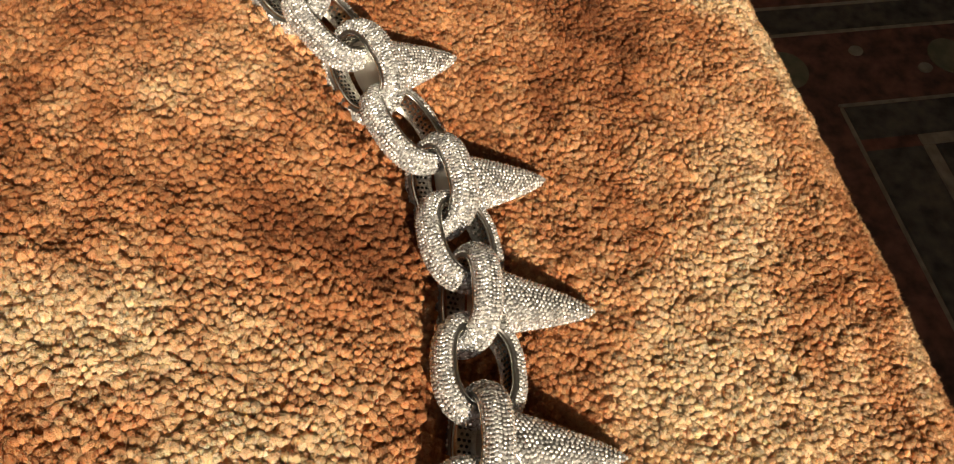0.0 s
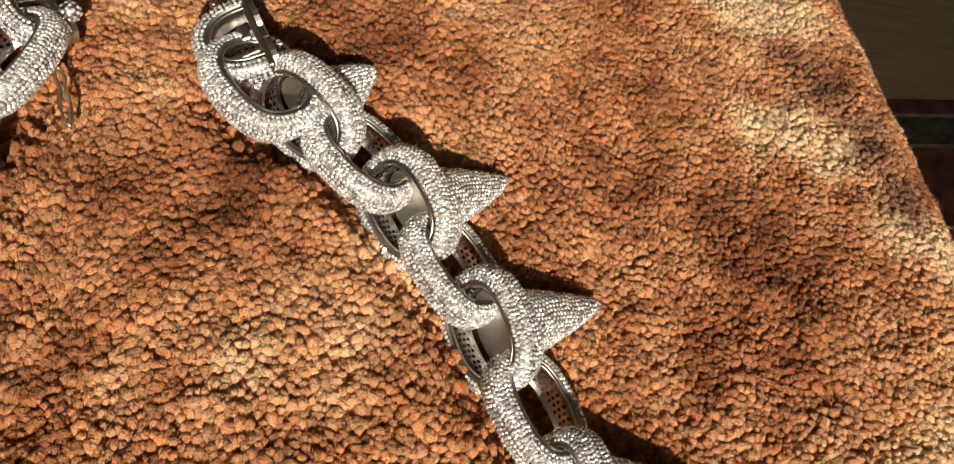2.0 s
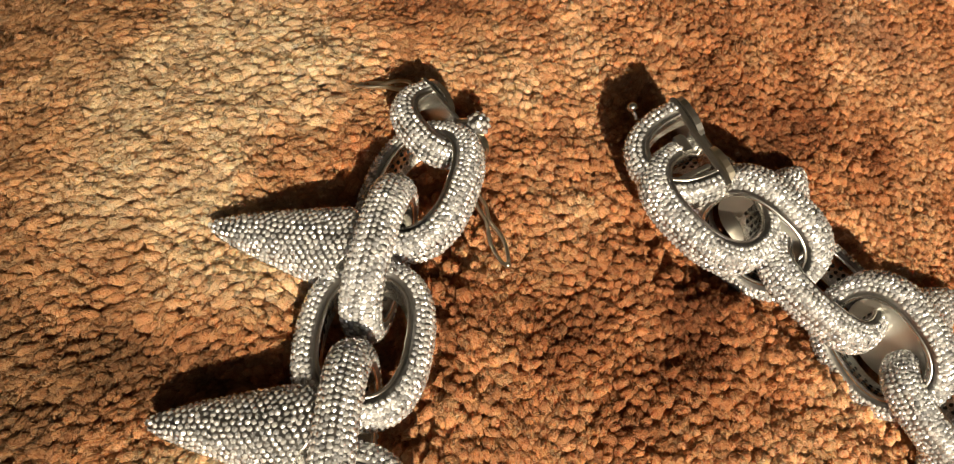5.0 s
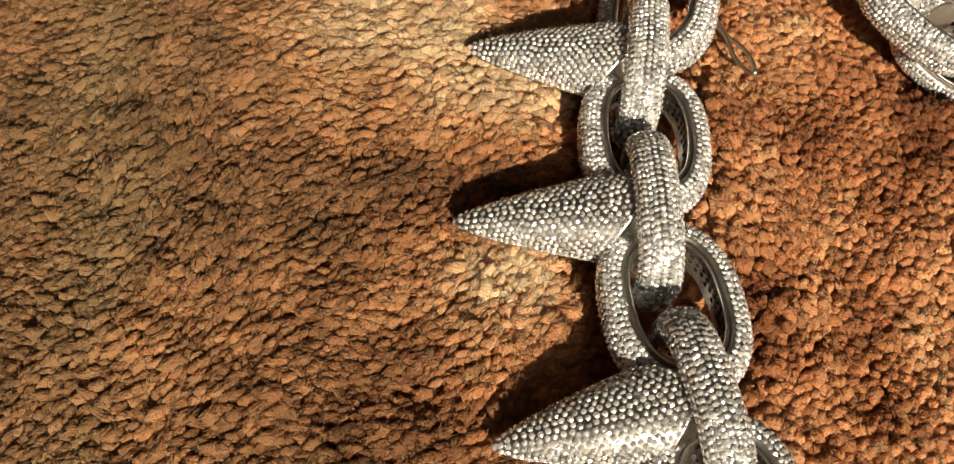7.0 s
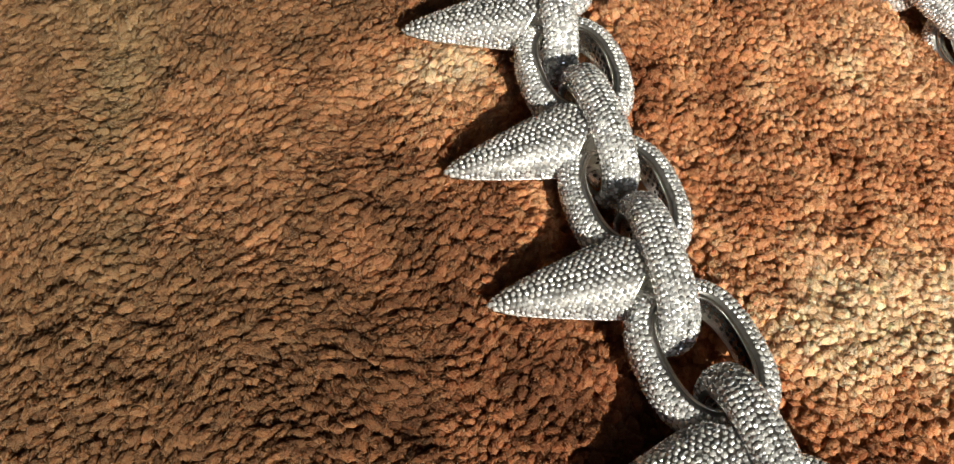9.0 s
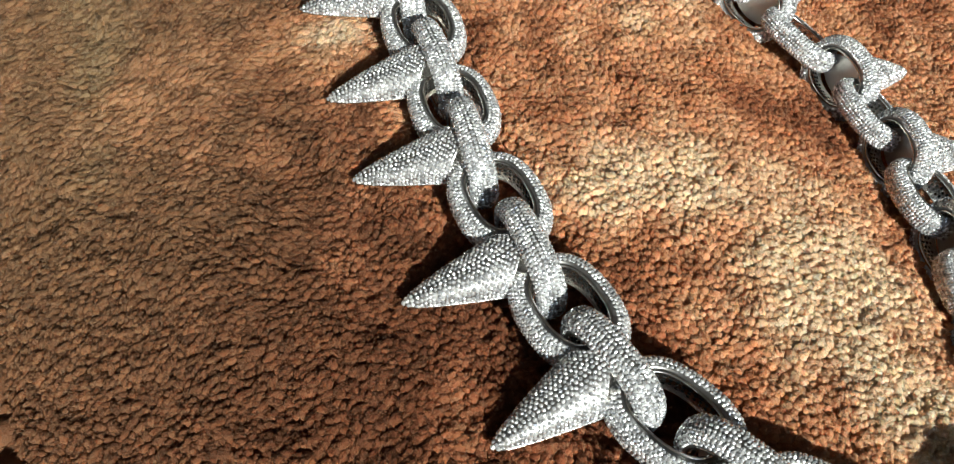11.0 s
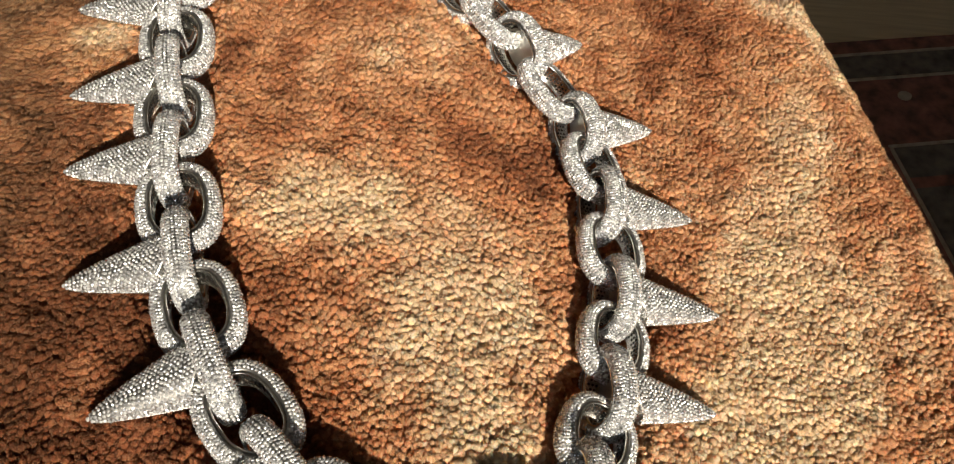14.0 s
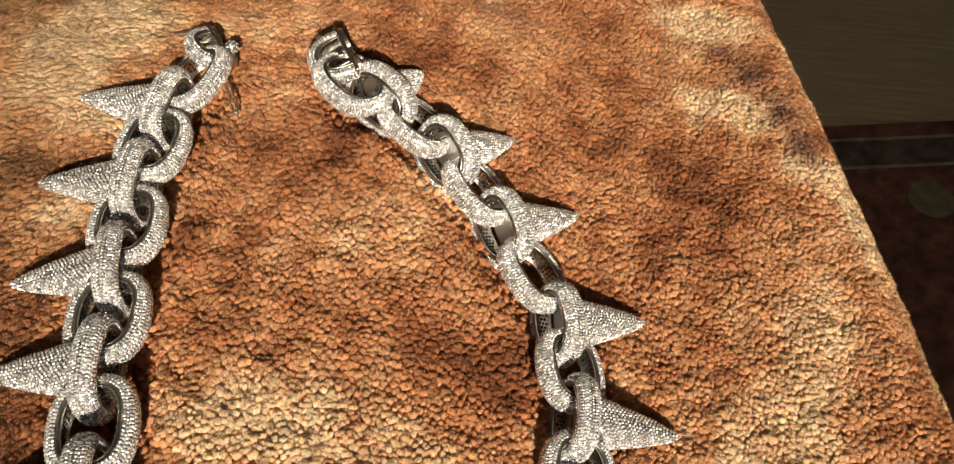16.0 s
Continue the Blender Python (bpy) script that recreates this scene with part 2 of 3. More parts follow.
def spiked_frames():
    centres, ups, tips = [], [], []
    for cx, cy, tx, ty in SPIKED:
        cx, cy, tx, ty = cx / 1000, cy / 1000, tx / 1000, ty / 1000
        u = lie_normal(cx, cy, 0.008)
        crown = Vector((cx, cy, float(lie(cx, cy)) + SINK + WIDTH / 2))
        c = crown - u * (WIDTH / 2)
        centres.append(c)
        ups.append(u)
        tips.append(Vector((tx, ty, float(lie(tx, ty)) + 0.0017)))
    frames = []
    for i, c in enumerate(centres):
        n = (tips[i] - c).normalized()
        t = centres[min(i + 1, len(centres) - 1)] - centres[max(i - 1, 0)]
        t = (t - n * t.dot(n)).normalized()
        u = n.cross(t)
        if u.z < 0:
            t, u = -t, -u
        a = radians(ROLL[i])
        ru = u * math.cos(a) + n * math.sin(a)
        frames.append((c, t, n, u, (tips[i] - c).length, c + (u - ru) * (WIDTH / 2), ru))
    return frames


def basis(c, x, y, z):
    m = Matrix((x, y, z)).transposed().to_4x4()
    m.translation = c
    return m


SPIKE_FRAMES = spiked_frames()


def plain_frames():
    """Plain links lie between the spiked ones, flat on the fleece."""
    out = []
    cs = [f[0] * 0.6 + f[5] * 0.4 for f in SPIKE_FRAMES]
    first, last = Vector((-0.0880, 0.1428, 0.0040)), Vector((-0.0500, 0.1464, 0.0040))
    chain = [(first, cs[0] - first, SPIKE_FRAMES[0])]
    chain += [((a + b) / 2, b - a, SPIKE_FRAMES[i]) for i, (a, b) in enumerate(zip(cs, cs[1:]))]
    chain += [(last, last - cs[-1], SPIKE_FRAMES[-1])]
    tilt = {0: (Vector((-0.003, -0.021, -0.001)), Vector((-0.38, 0.02, 0.92))), len(chain) - 1: (Vector((-0.0118, 0.0095, 0.0030)), Vector((0.30, 0.05, 0.94)))}
    askew = {8: (Vector((-0.0160, -0.0160, 0.0004)), Vector((0.97, 0.12, -0.10)), Vector((0.08, 0.0, 1.0))), 9: (Vector((0.0018, -0.0060, -0.0060)), Vector((0.25, 0.93, -0.20)), Vector((0.28, 0.05, 0.95)))}
    for i, (c, t, f) in enumerate(chain):
        if i in askew:
            c, t, u = askew[i]
            n = u.cross(t).normalized()
            out.append((c, t.normalized(), n, t.normalized().cross(n)))
            continue
        t = t.normalized()
        u = lie_normal(c.x, c.y, 0.008)
        if i in tilt:
            t, u = tilt[i][0].normalized(), tilt[i][1].normalized()
        elif i > 8:
            out_way = (SPIKE_FRAMES[i - 1][2] + SPIKE_FRAMES[i][2]).normalized()
            a = radians((ROLL[i - 1] + ROLL[i]) / 2 * (1.0 if i > 12 else 0.4))
            u = u * math.cos(a) + out_way * math.sin(a)
        n = u.cross(t).normalized()
        u = t.cross(n)
        out.append((c, t, n, u))
    return out


PLAIN_FRAMES = plain_frames()
AXIS = np.array([tuple(p[0]) for pair in zip(PLAIN_FRAMES, SPIKE_FRAMES + [SPIKE_FRAMES[-1]]) for p in pair][:-1])


def press(x, y):
    """How far the chain's weight flattens the pile (metres)."""
    d = np.full(np.shape(x), 1.0)
    for (ax, ay, _), (bx, by, _) in zip(AXIS, AXIS[1:]):
        ex, ey = bx - ax, by - ay
        k = np.clip(((x - ax) * ex + (y - ay) * ey) / (ex * ex + ey * ey), 0, 1)
        d = np.minimum(d, np.hypot(x - ax - k * ex, y - ay - k * ey))
    s = np.clip((0.0120 - d) / 0.0075, 0, 1)
    return 0.0050 * s * s * (3 - 2 * s)


# ---- dyed clouds of the fleece: cream (+), dark russet and painted south-western shade (-): x, y, radius x, radius y, weight (mm) ----
CREAM = [
    (-42, 60, 22, 13, 0.40), (-12, 57, 13, 9, 0.12), (-57, 56, 9, 9, 0.16), (-13, 6, 11, 10, 0.30), (-20, 36, 18, 12, 0.50), (-30, 118, 14, 8, 0.18), (-14, 92, 8, 7, 0.18), (40, 219, 15, 8, 0.62), (46, 185, 12, 6, 0.50), (25, -8, 30, 24, 0.25), (-62, 92, 13, 30, 0.10), (-115, 158, 24, 16, 0.16), (-25, 18, 16, 10, 0.25), (5, -22, 22, 15, 0.22), (66, 110, 16, 34, 0.20),
    (56, 178, 9, 5, 0.34), (77, 157, 6, 8, 0.34), (-120, 138, 8, 6, 0.25), (-112, 87, 8, 6, 0.20), (72, 163, 11, 5, 0.36), (84, 148, 6, 13, 0.42), (60, 60, 30, 34, 0.32), (46, 28, 16, 14, 0.50), (-113, 166, 18, 12, 0.38), (-138, 156, 20, 14, 0.30),
    (-131, 136, 13, 8, 0.26), (-107, 130, 10, 9, 0.60), (-108, 101, 10, 7, 0.50), (-114, 150, 14, 11, 0.25), (-120, 64, 14, 16, 0.10), (-140, 85, 16, 14, 0.14), (32, -20, 34, 26, 0.52), (-34, 107, 10, 8, 0.12),
]
RUSSET_SHADE = [
    (-128, 30, 30, 38, -0.14),     (-48, 10, 12, 9, -0.18), (-6, 46, 9, 9, -0.16), (-117, 115, 9, 6, -0.22), (39, 126, 18, 13, -0.18), (-19, 85, 14, 9, -0.26), (-75, 127, 14, 14, -0.08), (-64, 121, 12, 12, -0.08), (-42, 121, 12, 9, -0.20), (6, 47, 8, 14, -0.30),
    (-136, 0, 28, 26, -0.30), (-108, -14, 28, 16, -0.24), (-157, 48, 20, 20, -0.16), (-140, 149, 8, 7, -0.16), (39, 150, 12, 10, -0.18), (-120, 78, 12, 10, -0.14), (0, 170, 22, 14, -0.10), (20, 95, 14, 20, -0.08), (-46, 98, 26, 20, -0.05), (-146, 104, 13, 12, -0.14), (-76, 24, 24, 20, -0.22), (-2, 84, 14, 14, -0.10), (-38, 104, 10, 8, -0.12), (-128, 62, 22, 16, -0.10),
]
PLUMS = [(46, 207, 6, 4, 0.6), (54, 197, 6, 6, 0.8), (62, 184, 5, 7, 0.8), (68, 171, 5, 7, 0.85), (-20, 199, 13, 6, 0.5), (-157, 104, 6, 16, 0.42), (-164, 132, 6, 14, 0.36), (-153, 76, 6, 9, 0.2)]


def blobs(rows, x, y):
    v = np.zeros(np.shape(x))
    for cx, cy, rx, ry, w in rows:
        v = v + w * np.exp(-(((x * 1000 - cx) / rx) ** 2 + ((y * 1000 - cy) / ry) ** 2))
    return v


def waves(x, y, scale, seed):
    """Smooth pseudo-random field between about -1 and 1."""
    rng = np.random.default_rng(seed)
    v = np.zeros(np.shape(x))
    for k in range(14):
        a, f, p = rng.uniform(0, math.tau), scale * rng.uniform(0.5, 1.8), rng.uniform(0, math.tau)
        v = v + np.sin((x * math.cos(a) + y * math.sin(a)) * f + p)
    return v / 4


def dyes_and_shade(x, y):
    # first term: a paler band along the turned edge
    dye_shade = 0.48 + 0.45 * np.exp(-((edge_x(y) + 0.004 - x) / 0.007) ** 2) + 1.6 * blobs(CREAM, x, y) + 1.0 * blobs(RUSSET_SHADE, x, y) + 0.14 * waves(x, y, 150, 3) + 0.11 * waves(x, y, 360, 4)
    # shade over the west, deepest in the south-west, put into the fleece's colour
    dye_shade = dye_shade - (0.30 + 0.14 * sigmoid((0.035 - y) / 0.015)) * sigmoid((-0.118 - 0.2 * y - x) / 0.020) - 0.16 * sigmoid((-0.092 - x) / 0.010) - 0.34 * sigmoid((-0.066 - x) / 0.018) * sigmoid((0.048 - y) / 0.018)
    return np.clip(dye_shade, 0, 1), np.clip(1.1 * blobs(PLUMS[:5], x, y), 0, 0.9), np.clip(blobs(PLUMS[5:], x, y) + 0.55 * sigmoid((-0.112 - x) / 0.012) * sigmoid((y - 0.03) / 0.02), 0, 1)


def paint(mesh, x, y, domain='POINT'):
    for name, values in zip(("dye_shade", "plum", "tan"), dyes_and_shade(x, y)):
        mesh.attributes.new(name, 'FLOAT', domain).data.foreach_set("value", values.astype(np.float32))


# ---- setting: floor, rug, unseen walls with an added window opening, ceiling ----
FLOOR = -0.50
floor = tagged(part("floor", box(bmesh.new(), -1.6, 1.9, -1.0, 2.4, FLOOR - 0.1, FLOOR - 0.012), GAP), "oak board floor in the shade beyond the rug", "floor", kind="structure")
boards = {}
for row in range(28):
    y0 = -1.0 + row * 0.1214
    x0 = -1.6 - 0.37 * (row * 7 % 5)
    while x0 < 1.9:
        a, b = max(x0, -1.6), min(x0 + 1.25, 1.9)
        key = (round(b - a, 3))
        if b - a > 0.02:
            if key not in boards:
                made = part("board", box(bmesh.new(), 0, b - a - 0.0015, 0, 0.1199, -0.012, 0, 0.0012), WOOD, floor)
                boards[key] = made.data
            else:
                made = new("board", boards[key])
                made.parent = floor
            made.location = (a, y0, FLOOR)
        x0 += 1.25


def wall(name, x0, x1, y0, y1, z0=FLOOR, z1=1.9, label="plain plastered wall"):
    return tagged(part(name, box(bmesh.new(), x0, x1, y0, y1, z0, z1), PLASTER), label, "wall", kind="structure")


wall("wall_west", -1.72, -1.6, -1.12, 2.52)
wall("wall_east", 1.9, 2.02, -1.12, 2.52)
wall("wall_north", -1.6, 1.9, 2.4, 2.52)
# added, unseen wall: its opening lets sun onto the fleece, not the floor
WX0, WX1, WZ0, WZ1 = -0.15, 0.70, 0.485, 1.40
bm = bmesh.new()
box(bm, -1.6, WX0, -1.12, -1.0, FLOOR, 1.9)
box(bm, WX1, 1.9, -1.12, -1.0, FLOOR, 1.9)
box(bm, WX0, WX1, -1.12, -1.0, FLOOR, WZ0)
box(bm, WX0, WX1, -1.12, -1.0, WZ1, 1.9)
tagged(part("added_wall_south", bm, PLASTER), "added unseen plastered wall, its window opening shaping the sunlight", "wall", kind="structure")
tagged(part("ceiling", box(bmesh.new(), -1.72, 2.02, -1.12, 2.52, 1.9, 2.0), CEILING), "plain white ceiling", "ceiling", kind="structure")

# ---- rug ----
rug = tagged(new("rug"), "dark red oriental rug with cream border lines and round medallions", "rug")
rug.matrix_world = pose(0.30, 0.684, FLOOR, 0, 0, 11)
part("rug_body", box(bmesh.new(), -0.28, 1.2, -1.5, 0, 0.0005, 0.008, 0.002), RUG, rug, "dark red wool pile")


def stripe(x0, x1, y0, y1, mat, label):
    part("border_stripe", box(bmesh.new(), x0, x1, y0, y1, 0.006, 0.0092, 0.0008), mat, rug, label)


def disc(name, x, y, rx, ry, z, mat, parent, label="", hole=0.0):
    bm = bmesh.new()
    k = 28
    outer = [bm.verts.new((x + rx * math.cos(a * math.tau / k), y + ry * math.sin(a * math.tau / k), z)) for a in range(k)]
    top = bm.faces.new(outer)
    if hole:
        bmesh.ops.inset_region(bm, faces=[top], thickness=hole)
        bm.faces.remove(top)
    out = bmesh.ops.extrude_face_region(bm, geom=list(bm.faces))
    for v in [g for g in out["geom"] if isinstance(g, bmesh.types.BMVert)]:
        v.co.z -= 0.003
    bmesh.ops.recalc_face_normals(bm, faces=list(bm.faces))
    return part(name, bm, mat, parent, label)


stripe(-0.10, 1.2, -0.024, -0.020, RUG_CREAM, "thin cream border line")
stripe(-0.10, 1.2, -0.060, -0.056, RUG_CREAM, "thin cream border line")
stripe(-0.10, 1.2, -0.0555, -0.0245, RUG_NAVY, "dark navy border band")
stripe(0.055, 1.2, -0.150, -0.146, RUG_CREAM, "thin cream border line")
stripe(0.055, 0.059, -1.3, -0.1505, RUG_CREAM, "thin cream border line")
stripe(0.115, 1.2, -0.200, -0.188, RUG_CREAM, "thin cream border line")
stripe(0.115, 0.127, -1.3, -0.2005, RUG_CREAM, "thin cream border line")
stripe(0.1275, 1.2, -0.62, -0.2005, RUG_NAVY, "dark navy field")
for k in range(8):
    disc("motif", 0.01 + 0.075 * k, -0.040, 0.024, 0.0075, 0.0100, RUG_GREEN, rug, "sage leaf motif", 0.003)
for k in range(6):
    disc("medallion", 0.022 + 0.17 * k, -0.101, 0.026, 0.027, 0.0098, RUG_CREAM, rug, "cream ring medallion", 0.004)
    disc("medallion_centre", 0.022 + 0.17 * k, -0.101, 0.021, 0.022, 0.0096, RUG_GREEN, rug, "sage medallion centre")
motifs = random.Random(4)
for k in range(60):
    x, y = 0.14 + 0.5 * motifs.random(), -0.22 - 0.30 * motifs.random()
    disc("field_motif", x, y, 0.006 + 0.012 * motifs.random(), 0.006 + 0.010 * motifs.random(), 0.0100 + 0.00002 * k, motifs.choice((RUG_CREAM, RUG_GREEN, RUG)), rug, "small woven field motif", motifs.choice((0.0, 0.003)))
for k in range(44):
    disc("border_motif", -0.05 + 0.025 * k + 0.01 * motifs.random(), -0.120 + 0.035 * motifs.random(), 0.007, 0.005, 0.0099 + 0.00002 * k, motifs.choice((RUG_CREAM, RUG_GREEN)), rug, "small woven border motif", 0.0025)
stripe(0.0595, 1.2, -0.1875, -0.1505, RUG_NAVY, "dark navy border band")
stripe(0.0595, 0.1145, -1.3, -0.2005, RUG_NAVY, "dark navy border band")
for k in range(9):
    disc("motif", 0.085 + 0.012 * (k % 2), -0.24 - 0.06 * k, 0.012, 0.02, 0.0098, RUG_GREEN if k % 3 else RUG_CREAM, rug, "leaf motif", 0.004)
    disc("motif", 0.19 + 0.05 * k, -0.27 - 0.05 * (k % 4), 0.015, 0.012, 0.0098, RUG_CREAM, rug, "leaf motif", 0.004)
    disc("flower", 0.10 + 0.06 * k, -0.085 - 0.028 * (k % 2), 0.007, 0.006, 0.0097, RUG_CREAM, rug, "small cream flower")

# ---- seat under the fleece ----
bm = bmesh.new()
box(bm, -0.75, 0.050, -0.55, 0.60, FLOOR, -0.055, 0.02)
tagged(part("seat_block", bm, CUSHION), "brown upholstered seat block under the fleece", "seat")

# ---- the fleece ----
fleece = tagged(new("fleece_throw"), "russet and cream mottled curly fleece throw draped over a seat", "throw")


def swell(s, y):
    """Gentle hollows and hummocks of the pile (metres)."""
    return 0.00045 * waves(s, y, 230, 61) + 0.00028 * waves(s, y, 520, 62)


def sheet_point(s, y):
    """s: metres across from the west; past the edge the sheet turns down."""
    e = edge_x(y) - 0.016
    over = np.clip(s - e, 0, None)
    bend = np.clip(over / 0.016, 0, math.pi / 2)
    down = np.clip(over - 0.016 * math.pi / 2, 0, None)
    x = np.minimum(s, e) + 0.016 * np.sin(bend)
    z = lie(np.minimum(s, e), y) + swell(s, y) - 0.016 * (1 - np.cos(bend)) - down
    normal = np.stack([np.sin(bend), np.zeros_like(bend), np.cos(bend)], -1)
    return x, z, normal


def comb_way(s, y, west):
    """The way the pile is brushed, in plan."""
    return math.radians(214) + (1.5 - 1.15 * west) * waves(s, y, 120, 37)


def westness(s, y):
    return sigmoid((-0.084 - s + 0.012 * waves(s, y, 60, 33)) / 0.012) * (0.3 + 0.7 * sigmoid((y - 0.05) / 0.02))


def pile_sheet(name, s_line, y_line, low):
    """The cloth under the curls."""
    S, Y = np.meshgrid(s_line, y_line)
    X, Z, N = sheet_point(S, Y)
    height = -low - press(X, Y) * (N[..., 2] > 0.9)
    X, Z = X + N[..., 0] * height, Z + N[..., 2] * height
    rows, cols = S.shape
    idx = np.arange(rows * cols).reshape(rows, cols)
    quads = np.stack([idx[:-1, :-1], idx[:-1, 1:], idx[1:, 1:], idx[1:, :-1]], -1).reshape(-1, 4)
    mesh = array_mesh(name, np.stack([X, Y, Z], -1).reshape(-1, 3), quads)
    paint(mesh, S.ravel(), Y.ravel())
    mesh.attributes.new("tone", 'FLOAT', 'POINT').data.foreach_set("value", np.full(S.size, 0.4, np.float32))
    return mesh


PILE = 0.0015
rng = np.random.default_rng(7)


def curls(name, s0, s1, y0, y1, step, size, tall, keep, hairs):
    """Short rounded locks of pile, packed close, each a fuzzy head of fine fibres round a small core."""
    gs, gy = np.meshgrid(np.arange(s0, s1, step), np.arange(y0, y1, step * 0.87))
    gs = gs + (np.arange(gs.shape[0])[:, None] % 2) * step / 2
    gs = (gs + rng.uniform(-0.46, 0.46, gs.shape) * step).ravel()
    gy = (gy + rng.uniform(-0.46, 0.46, gy.shape) * step).ravel()
    ok = keep(gs, gy)
    gs, gy = gs[ok], gy[ok]
    x, z, n = sheet_point(gs, gy)
    count = len(x)
    west = westness(gs, gy)
    sunk = press(x, gy) * (n[:, 2] > 0.8)
    n = n + np.stack([*(rng.normal(0, 0.20, (2, count))), np.zeros(count)], -1)
    n /= np.linalg.norm(n, axis=1)[:, None]
    turn = comb_way(gs, gy, west) + rng.normal(0, 0.75 - 0.4 * west)
    lean = 0.10 + 0.25 * west + 0.18 * rng.uniform(size=count)
    clump = waves(gs, gy, 620, 51) - 1.5 * np.exp(-(waves(gs, gy, 330, 53) / 0.10) ** 2)
    high = tall * (1.0 + 0.07 * rng.normal(size=count).clip(-2, 2) + 0.09 * clump)
    r = size * (0.68 + 0.80 * rng.uniform(size=count) ** 1.6)
    along = np.stack([np.cos(turn), np.sin(turn), np.zeros(count)], -1)
    along -= n * (along * n).sum(1)[:, None]
    along /= np.linalg.norm(along, axis=1)[:, None]
    across = np.cross(n, along)
    stretch = 1.05 + 0.35 * rng.uniform(size=count) + 0.75 * west
    foot = np.stack([x, gy, z], -1) - n * (tall + sunk)[:, None]
    heart = foot + n * (high - 0.70 * r)[:, None] + along * (lean * high)[:, None] * 0.6
    tone = np.clip(0.5 + 0.20 * rng.normal(size=count) + 0.14 * clump, 0, 1)
    # cores: rounded, a little lumpy
    sides, levels = 5, ((-0.10, 1.0), (0.56, 0.70))
    V = np.zeros((count, sides * 2 + 1, 3))
    spin = rng.uniform(0, math.tau, count)
    for row, (up, w) in enumerate(levels):
        for k in range(sides):
            a = spin + (k + 0.5 * row) * math.tau / sides
            lump = r * w * rng.uniform(0.84, 1.12, count)
            ring = along * (np.cos(a) * lump * stretch)[:, None] + across * (np.sin(a) * lump)[:, None]
            V[:, row * sides + k] = heart + ring + n * (r * up - np.cos(a) * lump * lean * 0.5)[:, None]
    V[:, -1] = heart + n * (0.86 * r)[:, None]
    tris = []
    for k in range(sides):
        j = (k + 1) % sides
        tris += [(k, j, sides + k), (j, sides + j, sides + k), (sides + k, sides + j, 2 * sides)]
    per = sides * 2 + 1
    F = (np.array(tris)[None] + (np.arange(count) * per)[:, None, None]).reshape(-1, 3)
    mesh = array_mesh(name, V.reshape(-1, 3), F, True)
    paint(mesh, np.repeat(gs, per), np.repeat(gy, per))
    mesh.attributes.new("tone", 'FLOAT', 'POINT').data.foreach_set("value", np.repeat(tone, per).astype(np.float32))
    tagged(link_mesh(name, mesh, FUR, fleece, "dense short curly pile"), kind="stuff")
    if not hairs:
        return
    # fibres
    pick = np.repeat(np.arange(count), hairs)
    total = len(pick)
    n, along, across, r, lean, stretch, heart = n[pick], along[pick], across[pick], r[pick], lean[pick], stretch[pick], heart[pick]
    up = 1 - 0.82 * rng.uniform(size=total)
    a = rng.uniform(0, math.tau, total)
    swing = rng.normal(0.0, 0.45, total)
    rise = np.clip(up + rng.normal(0.10, 0.22, total), -0.2, 1)

    def spot(up, a, w):
        flat = np.sqrt(np.clip(1 - up * up, 0, 1))
        return along * (np.cos(a) * flat * stretch * r * w)[:, None] + across * (np.sin(a) * flat * r * w)[:, None] + n * ((up - np.cos(a) * flat * lean * 0.5) * r * w)[:, None]

    root, tip = spot(up, a, 0.78), spot(rise, a + swing, rng.uniform(1.12, 1.55, total))
    dome = (root + tip) / (2 * r[:, None]) + 0.35 * n
    dome /= np.linalg.norm(dome, axis=1)[:, None]
    dome = dome + rng.normal(0, 0.40, (total, 3))
    dome /= np.linalg.norm(dome, axis=1)[:, None]
    side = np.cross(tip - root, dome)
    side /= np.linalg.norm(side, axis=1)[:, None] + 1e-12
    wide = rng.uniform(0.00006, 0.00011, total)[:, None]
    V = np.stack([heart + root - side * wide, heart + root + side * wide, heart + tip], 1).astype(np.float32)
    mesh = array_mesh("fibre", V.reshape(-1, 3), np.arange(total * 3).reshape(-1, 3), False)
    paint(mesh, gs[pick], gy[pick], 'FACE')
    shade = np.clip(0.6 * tone[pick] + 0.45 * rng.uniform(size=total) - 0.02, 0, 1)
    mesh.attributes.new("tone", 'FLOAT', 'FACE').data.foreach_set("value", shade.astype(np.float32))
    mesh.attributes.new("dome", 'FLOAT_VECTOR', 'FACE').data.foreach_set("vector", dome.astype(np.float32).ravel())
    tagged(link_mesh("fibre", mesh, FIBRE, fleece, "fine curly fibres"), kind="stuff")


S0, S1, Y0, Y1 = -0.192, 0.135, -0.064, 0.266
wide_s = np.concatenate([np.linspace(-0.78, S0, 50), np.linspace(S0, S1, 150)[1:], np.linspace(S1, 0.56, 60)[1:]])
wide_y = np.concatenate([np.linspace(-0.58, Y0, 50), np.linspace(Y0, Y1, 150)[1:], np.linspace(Y1, 0.64, 60)[1:]])
link_mesh("backing", pile_sheet("backing", wide_s, wide_y, 0.0011), FUR, fleece, "fleece backing cloth")
curls("curly_wool", S0, S1, Y0, Y1, 0.00122, 0.00090, PILE, lambda s, y: (s < edge_x(y) + 0.016) & (y < 0.256 + 0.42 * np.minimum(s - 0.04, 0)) & (y > -0.30 - 2.0 * s) & (y > -0.048) & (s < 0.092 + 0.35 * np.maximum(y, 0)), 18)
